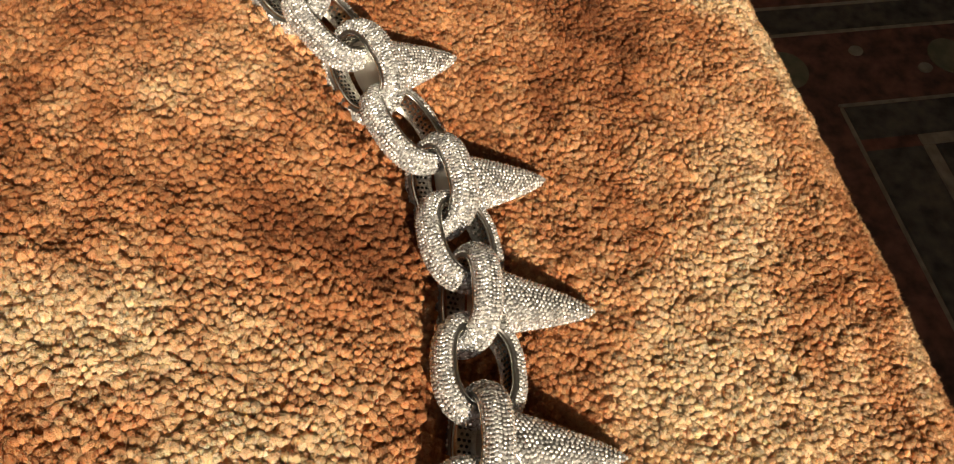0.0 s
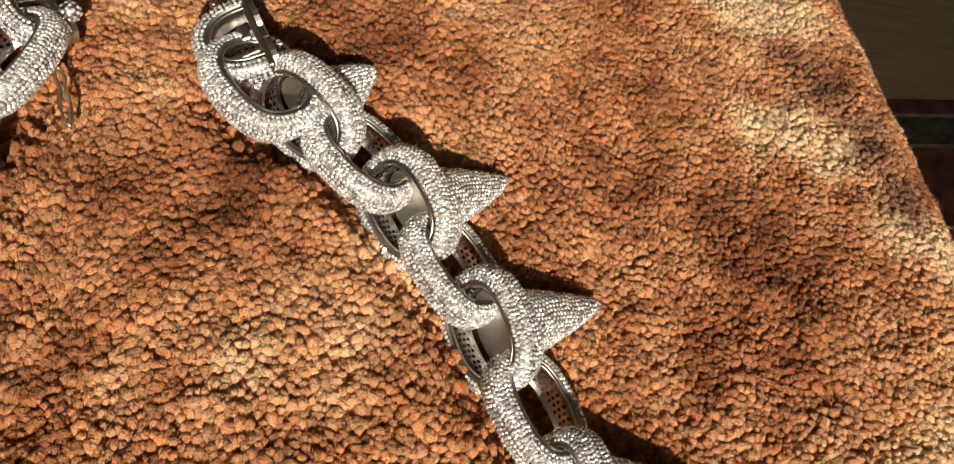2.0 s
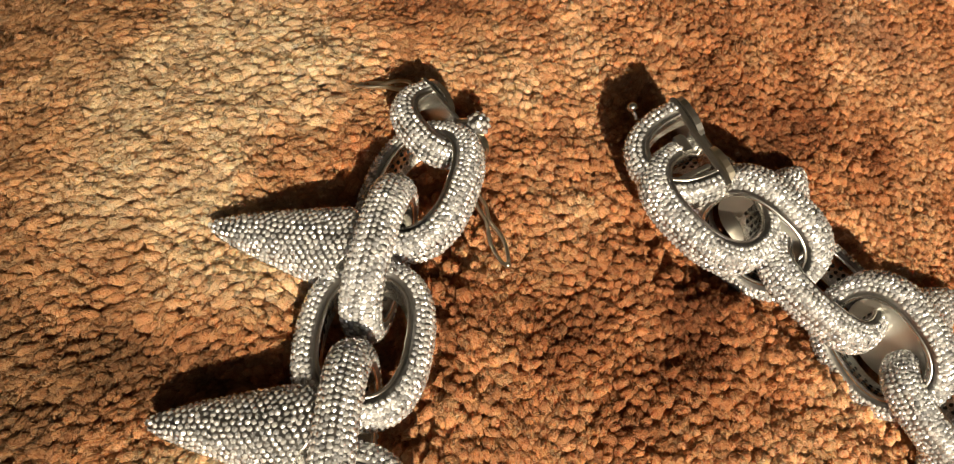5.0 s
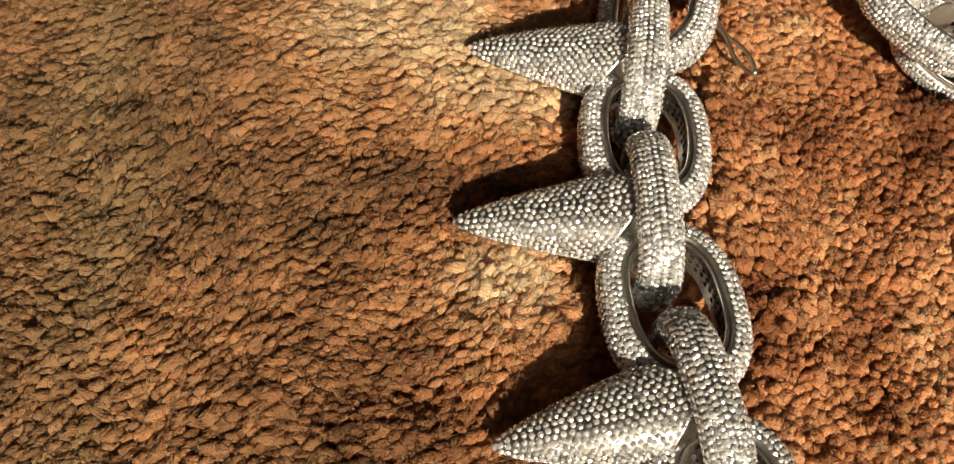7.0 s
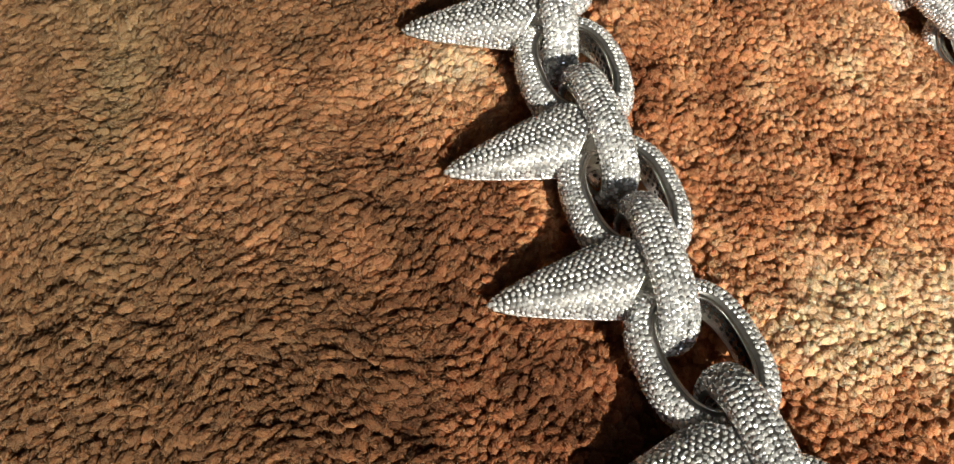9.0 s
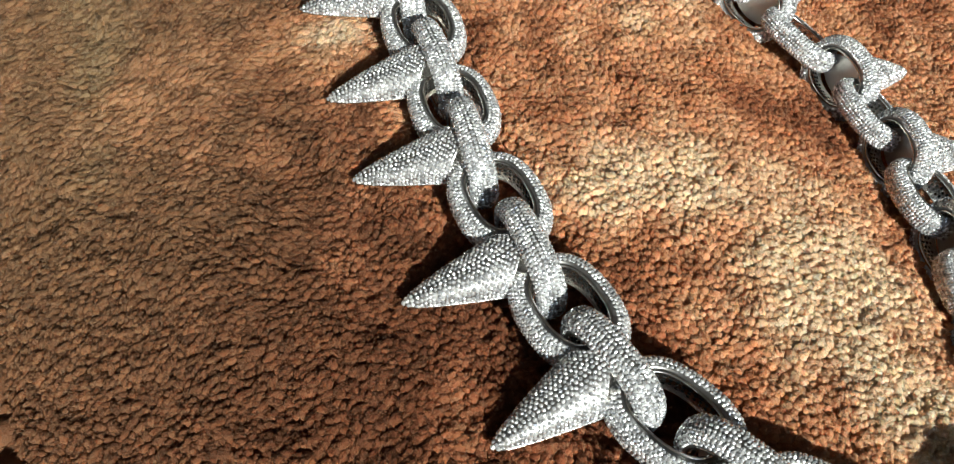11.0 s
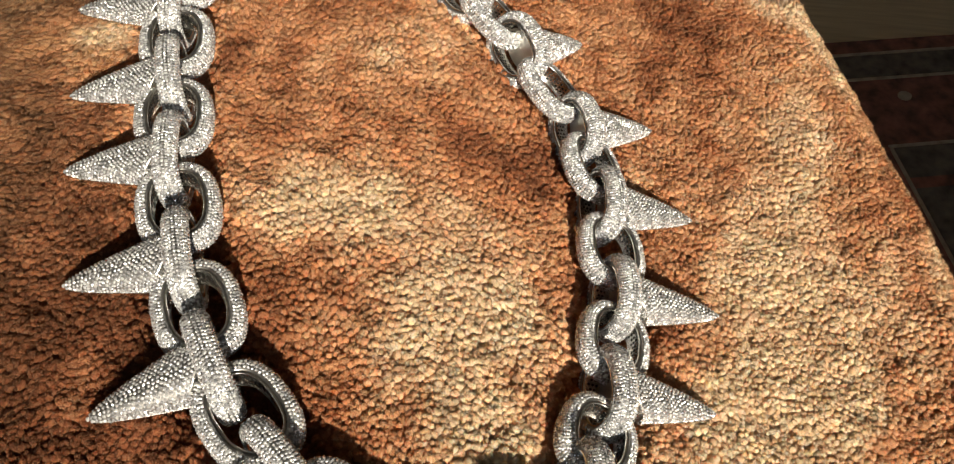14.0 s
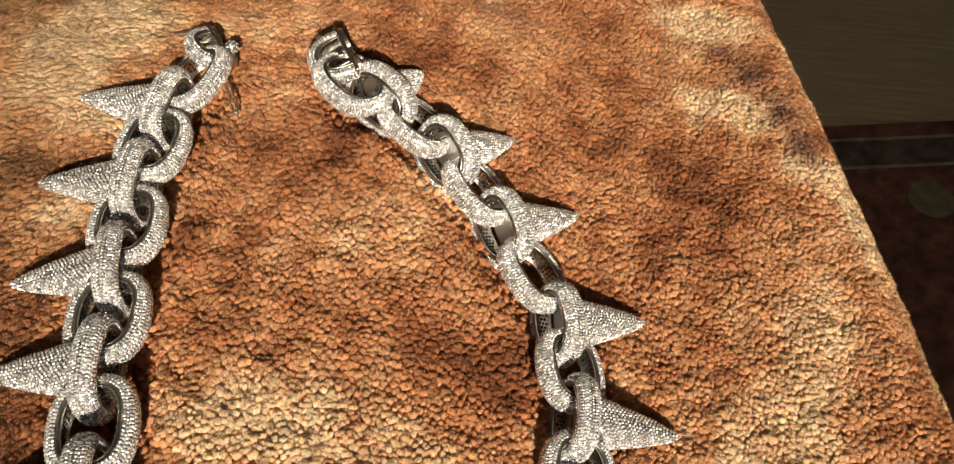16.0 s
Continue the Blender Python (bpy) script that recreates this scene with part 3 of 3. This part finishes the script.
curls("outer_wool", -0.36, 0.14, -0.22, 0.42, 0.0060, 0.0039, 0.0034, lambda s, y: (s < edge_x(y) + 0.03) & ((s < S0) | (y < -0.048) | (s > S1) | (y > 0.256 + 0.42 * np.minimum(s - 0.04, 0)) | (y < -0.30 - 2.0 * s) | (s > 0.092 + 0.35 * np.maximum(y, 0))), 0)

# ---- the necklace ----
necklace = tagged(new("spiked_chain_necklace"), "unclasped silver link necklace with paved stones and long spikes", "necklace")


def oval(a, rx, ry, power=2.5):
    c, s = math.cos(a), math.sin(a)
    return rx * math.copysign(abs(c) ** (2 / power), c), ry * math.copysign(abs(s) ** (2 / power), s)


def oval_line(rx, ry, count, start=0.0, stop=math.tau):
    """Even steps along an oval: places and outward normals."""
    fine = [oval(start + (stop - start) * i / 1440, rx, ry) for i in range(1441)]
    run = [0.0]
    for p, q in zip(fine, fine[1:]):
        run.append(run[-1] + math.hypot(q[0] - p[0], q[1] - p[1]))
    xs, ys = np.array(fine)[:, 0], np.array(fine)[:, 1]
    closed = abs(stop - start - math.tau) < 1e-6
    want = np.linspace(0, run[-1], count + 1)[:-1] if closed else np.linspace(0, run[-1], count)
    px, py = np.interp(want, run, xs), np.interp(want, run, ys)
    e = run[-1] * 0.004
    wrap = lambda d: np.mod(d, run[-1]) if closed else np.clip(d, 0, run[-1])
    tx = np.interp(wrap(want + e), run, xs) - np.interp(wrap(want - e), run, xs)
    ty = np.interp(wrap(want + e), run, ys) - np.interp(wrap(want - e), run, ys)
    size = np.hypot(tx, ty)
    return px, py, ty / size, -tx / size, run[-1]


def band_profile(v, THICK=THICK, DEEP=DEEP):
    """Outer dome of a band, v from 0 (one side) to 1 (other side): (outward, across) and its normal."""
    a = math.pi * v
    o, c = 0.0005 + (THICK - 0.0005) * math.sin(a) ** 0.75, -DEEP / 2 * math.copysign(abs(math.cos(a)) ** 0.8, math.cos(a))
    return o, c


def band_bmesh(start=0.0, stop=math.tau, rx=LENGTH / 2 - THICK, ry=WIDTH / 2 - THICK, THICK=THICK, DEEP=DEEP):
    """The link's band: domed outside, flat and polished inside."""
    bm = bmesh.new()
    closed = abs(stop - start - math.tau) < 1e-6
    px, py, nx, ny, _ = oval_line(rx, ry, 56, start, stop)
    half = DEEP / 2
    shape = [band_profile(k / 12, THICK, DEEP) for k in range(13)] + [(0.00045, half - 0.0007), (0.0003, half - 0.0010), (0.0003, 0.0010 - half), (0.00045, 0.0007 - half)]
    rings = [[bm.verts.new((x + a * o, y + b * o, c)) for o, c in shape] for x, y, a, b in zip(px, py, nx, ny)]
    size = len(shape)
    for i in range(len(rings) if closed else len(rings) - 1):
        r0, r1 = rings[i], rings[(i + 1) % len(rings)]
        for k in range(size):
            bm.faces.new((r0[k], r0[(k + 1) % size], r1[(k + 1) % size], r1[k]))
    if not closed:
        bm.faces.new(rings[0])
        bm.faces.new(rings[-1])
    bmesh.ops.recalc_face_normals(bm, faces=list(bm.faces))
    return bm


def stones_mesh(name, places, normals, radii, seed):
    """Cut stones: six-sided crown with a table, each turned and tilted a little."""
    gen = np.random.default_rng(seed)
    P, N, R = np.array(places), np.array(normals), np.array(radii)
    P = P + gen.normal(0, 0.00002, P.shape)
    R = R * gen.uniform(0.94, 1.06, R.shape)
    N = N + gen.normal(0, 0.24, N.shape)
    N /= np.linalg.norm(N, axis=1)[:, None]
    A = np.cross(N, gen.normal(size=N.shape))
    A /= np.linalg.norm(A, axis=1)[:, None]
    B = np.cross(N, A)
    count = len(P)
    V = np.zeros((count, 12, 3))
    for k in range(6):
        for row, (w, h, off) in enumerate(((1.0, -0.15, 0.0), (0.46, 0.46, 0.5))):
            a = (k + off) * math.tau / 6
            V[:, row * 6 + k] = P + R[:, None] * (w * (math.cos(a) * A + math.sin(a) * B) + h * N)
    tris = []
    for k in range(6):
        j = (k + 1) % 6
        tris += [(k, j, 6 + k), (j, 6 + j, 6 + k)]
    tris += [(6, 6 + k, 7 + k) for k in range(1, 5)]
    F = (np.array(tris)[None] + (np.arange(count) * 12)[:, None, None]).reshape(-1, 3)
    return array_mesh(name, V.reshape(-1, 3), F, False)


def band_stones(start=0.0, stop=math.tau, seed=1, rx=LENGTH / 2 - THICK, ry=WIDTH / 2 - THICK, thick=THICK, deep=DEEP, rows=13):
    """Stones in rows over the band's dome."""
    P, N, R = [], [], []
    for row in range(rows):
        v = 0.05 + 0.90 * row / (rows - 1)
        o, c = band_profile(v, thick, deep)
        o2, c2 = band_profile(v + 0.01, thick, deep)
        size = math.hypot(o2 - o, c2 - c)
        no, nc = (c2 - c) / size, -(o2 - o) / size
        run = oval_line(rx, ry, 8, start, stop)[4]
        count = max(3, int((run + (stop - start) * o) / 0.00076))
        shift = (row % 2) * math.pi / count if stop - start > 6.2 else 0.0
        line = oval_line(rx + o, ry + o, count * 2, start + shift, stop + shift)
        for k, (x, y, a, b) in enumerate(zip(*line[:4])):
            if k % 2 == 0:
                P.append((x, y, c))
                N.append((a * no, b * no, nc))
                R.append(0.00042)
    return stones_mesh("stone_paving", P, N, R, seed)


def hole_shade_mesh(start=0.0, stop=math.tau):
    """Two rows of tiny dark discs inside the band, painting the pierced holes' shade."""
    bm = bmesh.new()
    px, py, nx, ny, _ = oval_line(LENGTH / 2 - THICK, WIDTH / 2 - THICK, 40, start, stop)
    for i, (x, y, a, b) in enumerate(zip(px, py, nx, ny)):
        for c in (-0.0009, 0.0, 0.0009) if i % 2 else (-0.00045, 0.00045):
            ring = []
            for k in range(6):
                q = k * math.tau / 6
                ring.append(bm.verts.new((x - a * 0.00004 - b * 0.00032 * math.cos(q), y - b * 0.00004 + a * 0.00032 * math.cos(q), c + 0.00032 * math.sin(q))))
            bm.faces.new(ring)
    mesh = bpy.data.meshes.new("hole_shade_strip")
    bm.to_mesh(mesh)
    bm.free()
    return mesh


def bm_mesh(name, bm, mat, smooth=True):
    mesh = bpy.data.meshes.new(name)
    bm.to_mesh(mesh)
    bm.free()
    mesh.polygons.foreach_set("use_smooth", [smooth] * len(mesh.polygons))
    mesh.materials.append(mat)
    return mesh


BAND = bm_mesh("link", band_bmesh(), SETTING)
BAND_STONES = [band_stones(seed=s) for s in (1, 2, 3)]
HOLE_DISCS = hole_shade_mesh()


def lining_bmesh(rx, ry, deep, start=0.0, stop=math.tau):
    """Polished lining inside a band: a flat floor between two raised lips, with a narrow groove against the paving."""
    bm = bmesh.new()
    closed = abs(stop - start - math.tau) < 1e-6
    px, py, nx, ny, _ = oval_line(rx, ry, 56, start, stop)
    e = deep / 2
    half = [(0.00042, e - 0.00075), (0.00034, e - 0.00034), (0.0002, e - 0.00012), (-0.00008, e - 0.00010), (-0.00026, e - 0.00024), (-0.00026, e - 0.00052), (0.0, e - 0.00070)]
    shape = [(o, -c) for o, c in half] + [(o, c) for o, c in half[::-1]]
    rings = [[bm.verts.new((x + a * o, y + b * o, c)) for o, c in shape] for x, y, a, b in zip(px, py, nx, ny)]
    for i in range(len(rings) if closed else len(rings) - 1):
        r0, r1 = rings[i], rings[(i + 1) % len(rings)]
        for k in range(len(shape) - 1):
            bm.faces.new((r0[k], r0[k + 1], r1[k + 1], r1[k]))
    return bm


LINING = bm_mesh("polished_lining", lining_bmesh(LENGTH / 2 - THICK, WIDTH / 2 - THICK, DEEP), SILVER)
SPIKE_LONG, SPIKE_HALF, SPIKE_HIGH, SPIKE_FROM, SPIKE_NOTCH = 0.0225, 0.0055, 0.0056, 0.0010, 0.0046


def spike_radius(k):
    """Half widths of the spike, k from 0 (base) to 1 (tip)."""
    taper = (1 - k) ** 0.76
    return 0.00055 + (SPIKE_HALF - 0.00055) * taper, 0.00055 + (SPIKE_HIGH - 0.00055) * taper


def spike_point(k, a):
    h, v = spike_radius(k)
    z = math.sin(a)
    base = SPIKE_FROM + SPIKE_NOTCH * abs(math.cos(a)) ** 1.3   # cut back at both sides, where the next links pass
    return Vector((h * math.cos(a), base + (SPIKE_LONG - base) * k, v * (z if z > 0 else 0.45 * z)))


STONE_SPOTS = []


def spike_meshes(seed):
    bm = bmesh.new()
    levels = [i / 14 for i in range(15)]
    rings = [[bm.verts.new(spike_point(k, j * math.tau / 28)) for j in range(28)] for k in levels]
    tip = bm.verts.new((0, SPIKE_LONG + 0.0005, 0.0001))
    for r0, r1 in zip(rings, rings[1:]):
        for j in range(28):
            bm.faces.new((r0[j], r0[(j + 1) % 28], r1[(j + 1) % 28], r1[j]))
    for j in range(28):
        bm.faces.new((rings[-1][j], rings[-1][(j + 1) % 28], tip))
    bmesh.ops.recalc_face_normals(bm, faces=list(bm.faces))
    body = bm_mesh("spike", bm, SETTING)
    P, N, R = [], [], []
    rows = int((SPIKE_LONG - SPIKE_FROM) / 0.00088)
    for i in range(rows + 1):
        k = (i + 0.4) / (rows + 0.8)
        h, v = spike_radius(k)
        arc = math.pi * math.sqrt((h * h + v * v) / 2) + 0.3 * h
        count = max(3, int(arc / 0.00072))
        for j in range(count):
            a = -0.12 + (math.pi + 0.24) * (j + 0.3 + 0.4 * (i % 2)) / count
            p = spike_point(k, a)
            d1 = spike_point(k, a + 0.02) - spike_point(k, a - 0.02)
            d2 = spike_point(min(k + 0.01, 1), a) - spike_point(max(k - 0.01, 0), a)
            n = d2.cross(d1)
            n = -n if n.dot(Vector((p.x, 0, p.z + 0.0005))) < 0 else n
            P.append(tuple(p))
            N.append(tuple(n.normalized()))
            R.append(0.00042)
    P.append((0, SPIKE_LONG + 0.0003, 0.0003))
    N.append((0, 0.9, 0.43))
    R.append(0.00055)
    STONE_SPOTS.extend(zip(P, N))
    return body, stones_mesh("stone_paving", P, N, R, seed)


SPIKE_BODY, SPIKE_STONES = spike_meshes(11)
ONE_STONE = stones_mesh("stone", [(0, 0, 0)], [(0, 0, 1)], [0.00041], 3)
ONE_STONE.materials.append(STONE)
rim_bm = bmesh.new()
rim_rings = []
for grow, inset in ((1.015, 0.0004), (1.03, 0.0), (0.96, -0.0001), (0.88, 0.55), (0.66, 0.88), (0.50, 1.0)):
    ring = []
    for j in range(40):
        p = spike_point(0.0, j * math.tau / 40)
        y = p.y + inset if inset < 0.01 else p.y * (1 - inset) + 0.0006 * inset
        ring.append(rim_bm.verts.new((p.x * grow, y, p.z * grow)))
    rim_rings.append(ring)
for r0, r1 in zip(rim_rings, rim_rings[1:]):
    for j in range(40):
        rim_bm.faces.new((r0[j], r0[(j + 1) % 40], r1[(j + 1) % 40], r1[j]))
bmesh.ops.recalc_face_normals(rim_bm, faces=list(rim_bm.faces))
RIM = bm_mesh("base_rim", rim_bm, SILVER)
plate = bmesh.new()
plate_ring = [[plate.verts.new((0.0064 * math.cos(k * math.tau / 32), y, 0.0044 * math.sin(k * math.tau / 32))) for k in range(32)] for y in (0.0004, 0.0010)]
for k in range(32):
    plate.faces.new((plate_ring[0][k], plate_ring[0][(k + 1) % 32], plate_ring[1][(k + 1) % 32], plate_ring[1][k]))
plate.faces.new(plate_ring[0])
plate.faces.new(plate_ring[1])
bmesh.ops.recalc_face_normals(plate, faces=list(plate.faces))
BASE_PLATE = bm_mesh("base_plate", plate, SATIN, False)
EDGES = bm_mesh("edge_line", tube([spike_point(k / 10, -0.22) * 1.0 + Vector((0.0001, 0, 0)) for k in range(11)], 0.0002, 6), SILVER)
EDGES_W = bm_mesh("edge_line", tube([spike_point(k / 10, math.pi + 0.22) - Vector((0.0001, 0, 0)) for k in range(11)], 0.0002, 6), SILVER)


def ring_link(name, m, index, label):
    link = link_mesh(name, BAND, SETTING, necklace, label)
    link.matrix_local = m
    stones = BAND_STONES[index % 3]
    tagged(link_mesh("stone_paving", stones, STONE, link, "rows of small clear cut stones"), kind="stuff")
    link_mesh("polished_lining", LINING, SILVER, link, "polished metal lining")
    tagged(link_mesh("hole_shade_strip", HOLE_DISCS, HOLE_SHADE, link, "rows of tiny dark discs for the shaded pierced holes"), kind="stuff")
    return link


for i, (c, t, n, u, reach, ring_c, ring_u) in enumerate(SPIKE_FRAMES):
    stand = basis(ring_c, t, ring_u, t.cross(ring_u)) @ Matrix.Diagonal((1.0 if i < 6 else 0.96 if i == 6 else 0.91, 1, 1, 1))   # the links are not all of one length
    link = ring_link("spiked_link", stand, i, "paved oval link standing on edge with a long paved spike")
    # the spike's own axes: x along the chain, y outwards, z up
    side = n.dot(t.cross(u))
    local = Matrix(((1, 0, 0, 0), (0, 0, 1, 0), (0, side, 0, 0), (0, 0, 0, 1)))
    back = 0.0022 * ROLL[i] / 28   # a leaning link takes its spike's foot back with it
    local = stand.inverted() @ basis(c - n * back, t, u, t.cross(u)) @ local @ Matrix.Diagonal((1, (reach + back) / SPIKE_LONG, 1, 1))
    for name, mesh, mat, label in (("spike", SPIKE_BODY, SETTING, "long tapering spike"), ("base_rim", RIM, SILVER, "polished rim at the spike's base"), ("base_plate", BASE_PLATE, SATIN, "polished plate closing the back of the spike"), ("edge_line", EDGES, SILVER, "polished edge line"), ("edge_line", EDGES_W, SILVER, "polished edge line"), ("spike_paving", SPIKE_STONES, STONE, "rows of small clear cut stones on the spike")):
        if name == "spike_paving" and i == 1:   # the spike that the viewer passes nearest has its stones one by one
            turns = random.Random(8)
            for spot, normal in STONE_SPOTS:
                stone = new("stone", ONE_STONE)
                stone.parent = link
                way = Vector(normal) + Vector([turns.gauss(0, 0.24) for _ in range(3)])
                stone.matrix_local = local @ Matrix.Translation(spot) @ way.to_track_quat('Z', 'Y').to_matrix().to_4x4() @ pose(0, 0, 0, 0, 0, turns.uniform(0, 60))
            continue
        ob = link_mesh(name, mesh, mat, link, label)
        ob.matrix_local = local
        if name == "spike_paving":
            tagged(ob, kind="stuff")
for i, (c, t, n, u) in enumerate(PLAIN_FRAMES):
    ring_link("plain_link", basis(c, t, n, u) @ Matrix.Diagonal((1.0 if i < 7 else 0.92, 1, 1, 1)), i, "paved oval link lying flat")


# ---- clasp halves at the two open ends ----
def clasp_half(a, b, up, bulge, label):
    """A D-shaped clasp link: a paved bow and a straight polished plate between the ends a and b."""
    a, b = Vector(a), Vector(b)
    y = (a - b).normalized()
    z = (Vector(up) - y * Vector(up).dot(y)).normalized()
    x = y.cross(z)
    thick, deep, half = 0.0027, 0.0040, (a - b).length / 2
    start, stop = math.pi / 2, 3 * math.pi / 2
    link = part("clasp_link", band_bmesh(start, stop, bulge - thick, half - thick, thick, deep), SETTING, necklace, label, True)
    link.matrix_local = basis((a + b) / 2, x, y, z)
    stones = band_stones(start, stop, 5, bulge - thick, half - thick, thick, deep, 9)
    tagged(link_mesh("stone_paving", stones, STONE, link, "rows of small clear cut stones"), kind="stuff")
    inner = lining_bmesh(bulge - thick, half - thick, deep, start, stop)
    part("polished_lining", inner, SILVER, link, "polished metal lining", True)
    part("hinge_plate", box(bmesh.new(), -0.0002, 0.0007, -half, half, -deep / 2, deep / 2, 0.0002), SILVER, link, "straight polished hinge plate")
    for y0, y1, mat, words in ((0.0008, half + 0.0004, SILVER, "polished oval hinge leaf"), (-half + 0.0002, -0.0010, WIRE, "small warm-toned hinge leaf")):
        leaf = bmesh.new()
        rims = [[leaf.verts.new((x, (y0 + y1) / 2 + (y1 - y0) / 2 * math.cos(k * math.tau / 20), 0.0002 + 0.0021 * math.sin(k * math.tau / 20))) for k in range(20)] for x in (0.0009, 0.0018)]
        for k in range(20):
            leaf.faces.new((rims[0][k], rims[0][(k + 1) % 20], rims[1][(k + 1) % 20], rims[1][k]))
        leaf.faces.new(rims[0])
        leaf.faces.new(rims[1])
        bmesh.ops.recalc_face_normals(leaf, faces=list(leaf.faces))
        part("hinge_leaf", leaf, mat, link, words)
    part("hinge_joint", tube([(0.0013, -0.0011, 0.0003), (0.0013, 0.0009, 0.0003)], 0.0006), SILVER, link, "small round hinge joint")
    pin = bmesh.new()
    bmesh.ops.create_uvsphere(pin, u_segments=10, v_segments=6, radius=0.0005, matrix=Matrix.Translation((0.0017, half * 0.6, 0.0003)))
    part("rivet", pin, SILVER, link, "small round rivet", True)
    return link, half, deep


east, east_half, east_deep = clasp_half((-0.0566, 0.1594, 0.0080), (-0.0483, 0.1474, 0.0062), (-0.25, 0.1, 1), 0.0095, "paved D-shaped box clasp with a straight polished hinge plate")
part("catch_box", box(bmesh.new(), -0.0052, -0.0004, -east_half + 0.0002, -east_half + 0.0030, -0.0018, 0.0010, 0.0003), SILVER, east, "small polished catch box")
part("cross_bar", box(bmesh.new(), -0.0056, -0.0003, -east_half + 0.0034, -east_half + 0.0042, -0.0004, 0.0016, 0.0002), SILVER, east, "polished cross bar")
part("tongue", box(bmesh.new(), -0.0024, -0.0006, -0.0004, 0.0026, -0.0012, 0.0008, 0.0003), SILVER, east, "polished spring tongue")
west, west_half, west_deep = clasp_half((-0.0912, 0.1592, 0.0054), (-0.0810, 0.1490, 0.0038), (0.55, -0.1, 0.8), 0.0076, "paved D-shaped clasp link with a polished plate and a knob")


def ball(name, place, radius, mat, label, segments=16):
    bm = bmesh.new()
    bmesh.ops.create_uvsphere(bm, u_segments=segments, v_segments=segments // 2, radius=radius, matrix=Matrix.Translation(place))
    return part(name, bm, mat, necklace, label, True)


catch = ball("catch_ball", (-0.0611, 0.1600, 0.0060), 0.00075, SILVER, "small polished ball catch")
part("neck", tube([(-0.0611, 0.1600, 0.0060), (-0.0603, 0.1588, 0.0050)], 0.0003), SILVER, catch, "thin neck")
knob = ball("clasp_knob", (-0.0818, 0.1535, 0.0060), 0.00155, SETTING, "paved round push knob")
spots = [(k + 0.5) / 34 for k in range(34)]
dots = [(math.sqrt(1 - (1 - 2 * v) ** 2) * math.cos(2.399963 * k), math.sqrt(1 - (1 - 2 * v) ** 2) * math.sin(2.399963 * k), 1 - 2 * v) for k, v in enumerate(spots)]
knob_stones = stones_mesh("stone_paving", [(-0.0818 + 0.00158 * a, 0.1535 + 0.00158 * b, 0.0060 + 0.00158 * c) for a, b, c in dots], dots, [0.00042] * 34, 9)
tagged(link_mesh("stone_paving", knob_stones, STONE, knob, "small clear cut stones"), kind="stuff")
part("shank", tube([(-0.0850, 0.1536, 0.0054), (-0.0822, 0.1535, 0.0060)], 0.0008), SILVER, knob, "polished shank")


def loop_wire(root, tip, width, waist, label):
    """A safety catch: one wire bent into a narrow loop with a pinched waist."""
    root, tip = Vector(root), Vector(tip)
    along = tip - root
    side = along.cross(Vector((0, 0, 1))).normalized()
    path = []
    for k in range(33):
        a = k / 32 * math.tau
        f = 0.5 - 0.5 * math.cos(a)
        w = math.sin(a) * width * (1 - waist * math.exp(-((f - 0.42) / 0.16) ** 2))
        path.append(root + along * f + side * w + Vector((0, 0, 0.0004 * math.sin(2 * a))))
    return part("safety_wire", tube(path, 0.00028, 8, True), WIRE, necklace, label, True)


loop_wire((-0.0922, 0.1598, 0.0050), (-0.1016, 0.1608, 0.0022), 0.0007, 0.75, "bent metal safety wire loop")
loop_wire((-0.0808, 0.1440, 0.0036), (-0.0752, 0.1338, 0.0032), 0.0009, 0.75, "bent metal safety wire loop")
tip = ball("wire_end", (-0.0751, 0.1337, 0.0032), 0.0005, WIRE, "round wire end", 10)
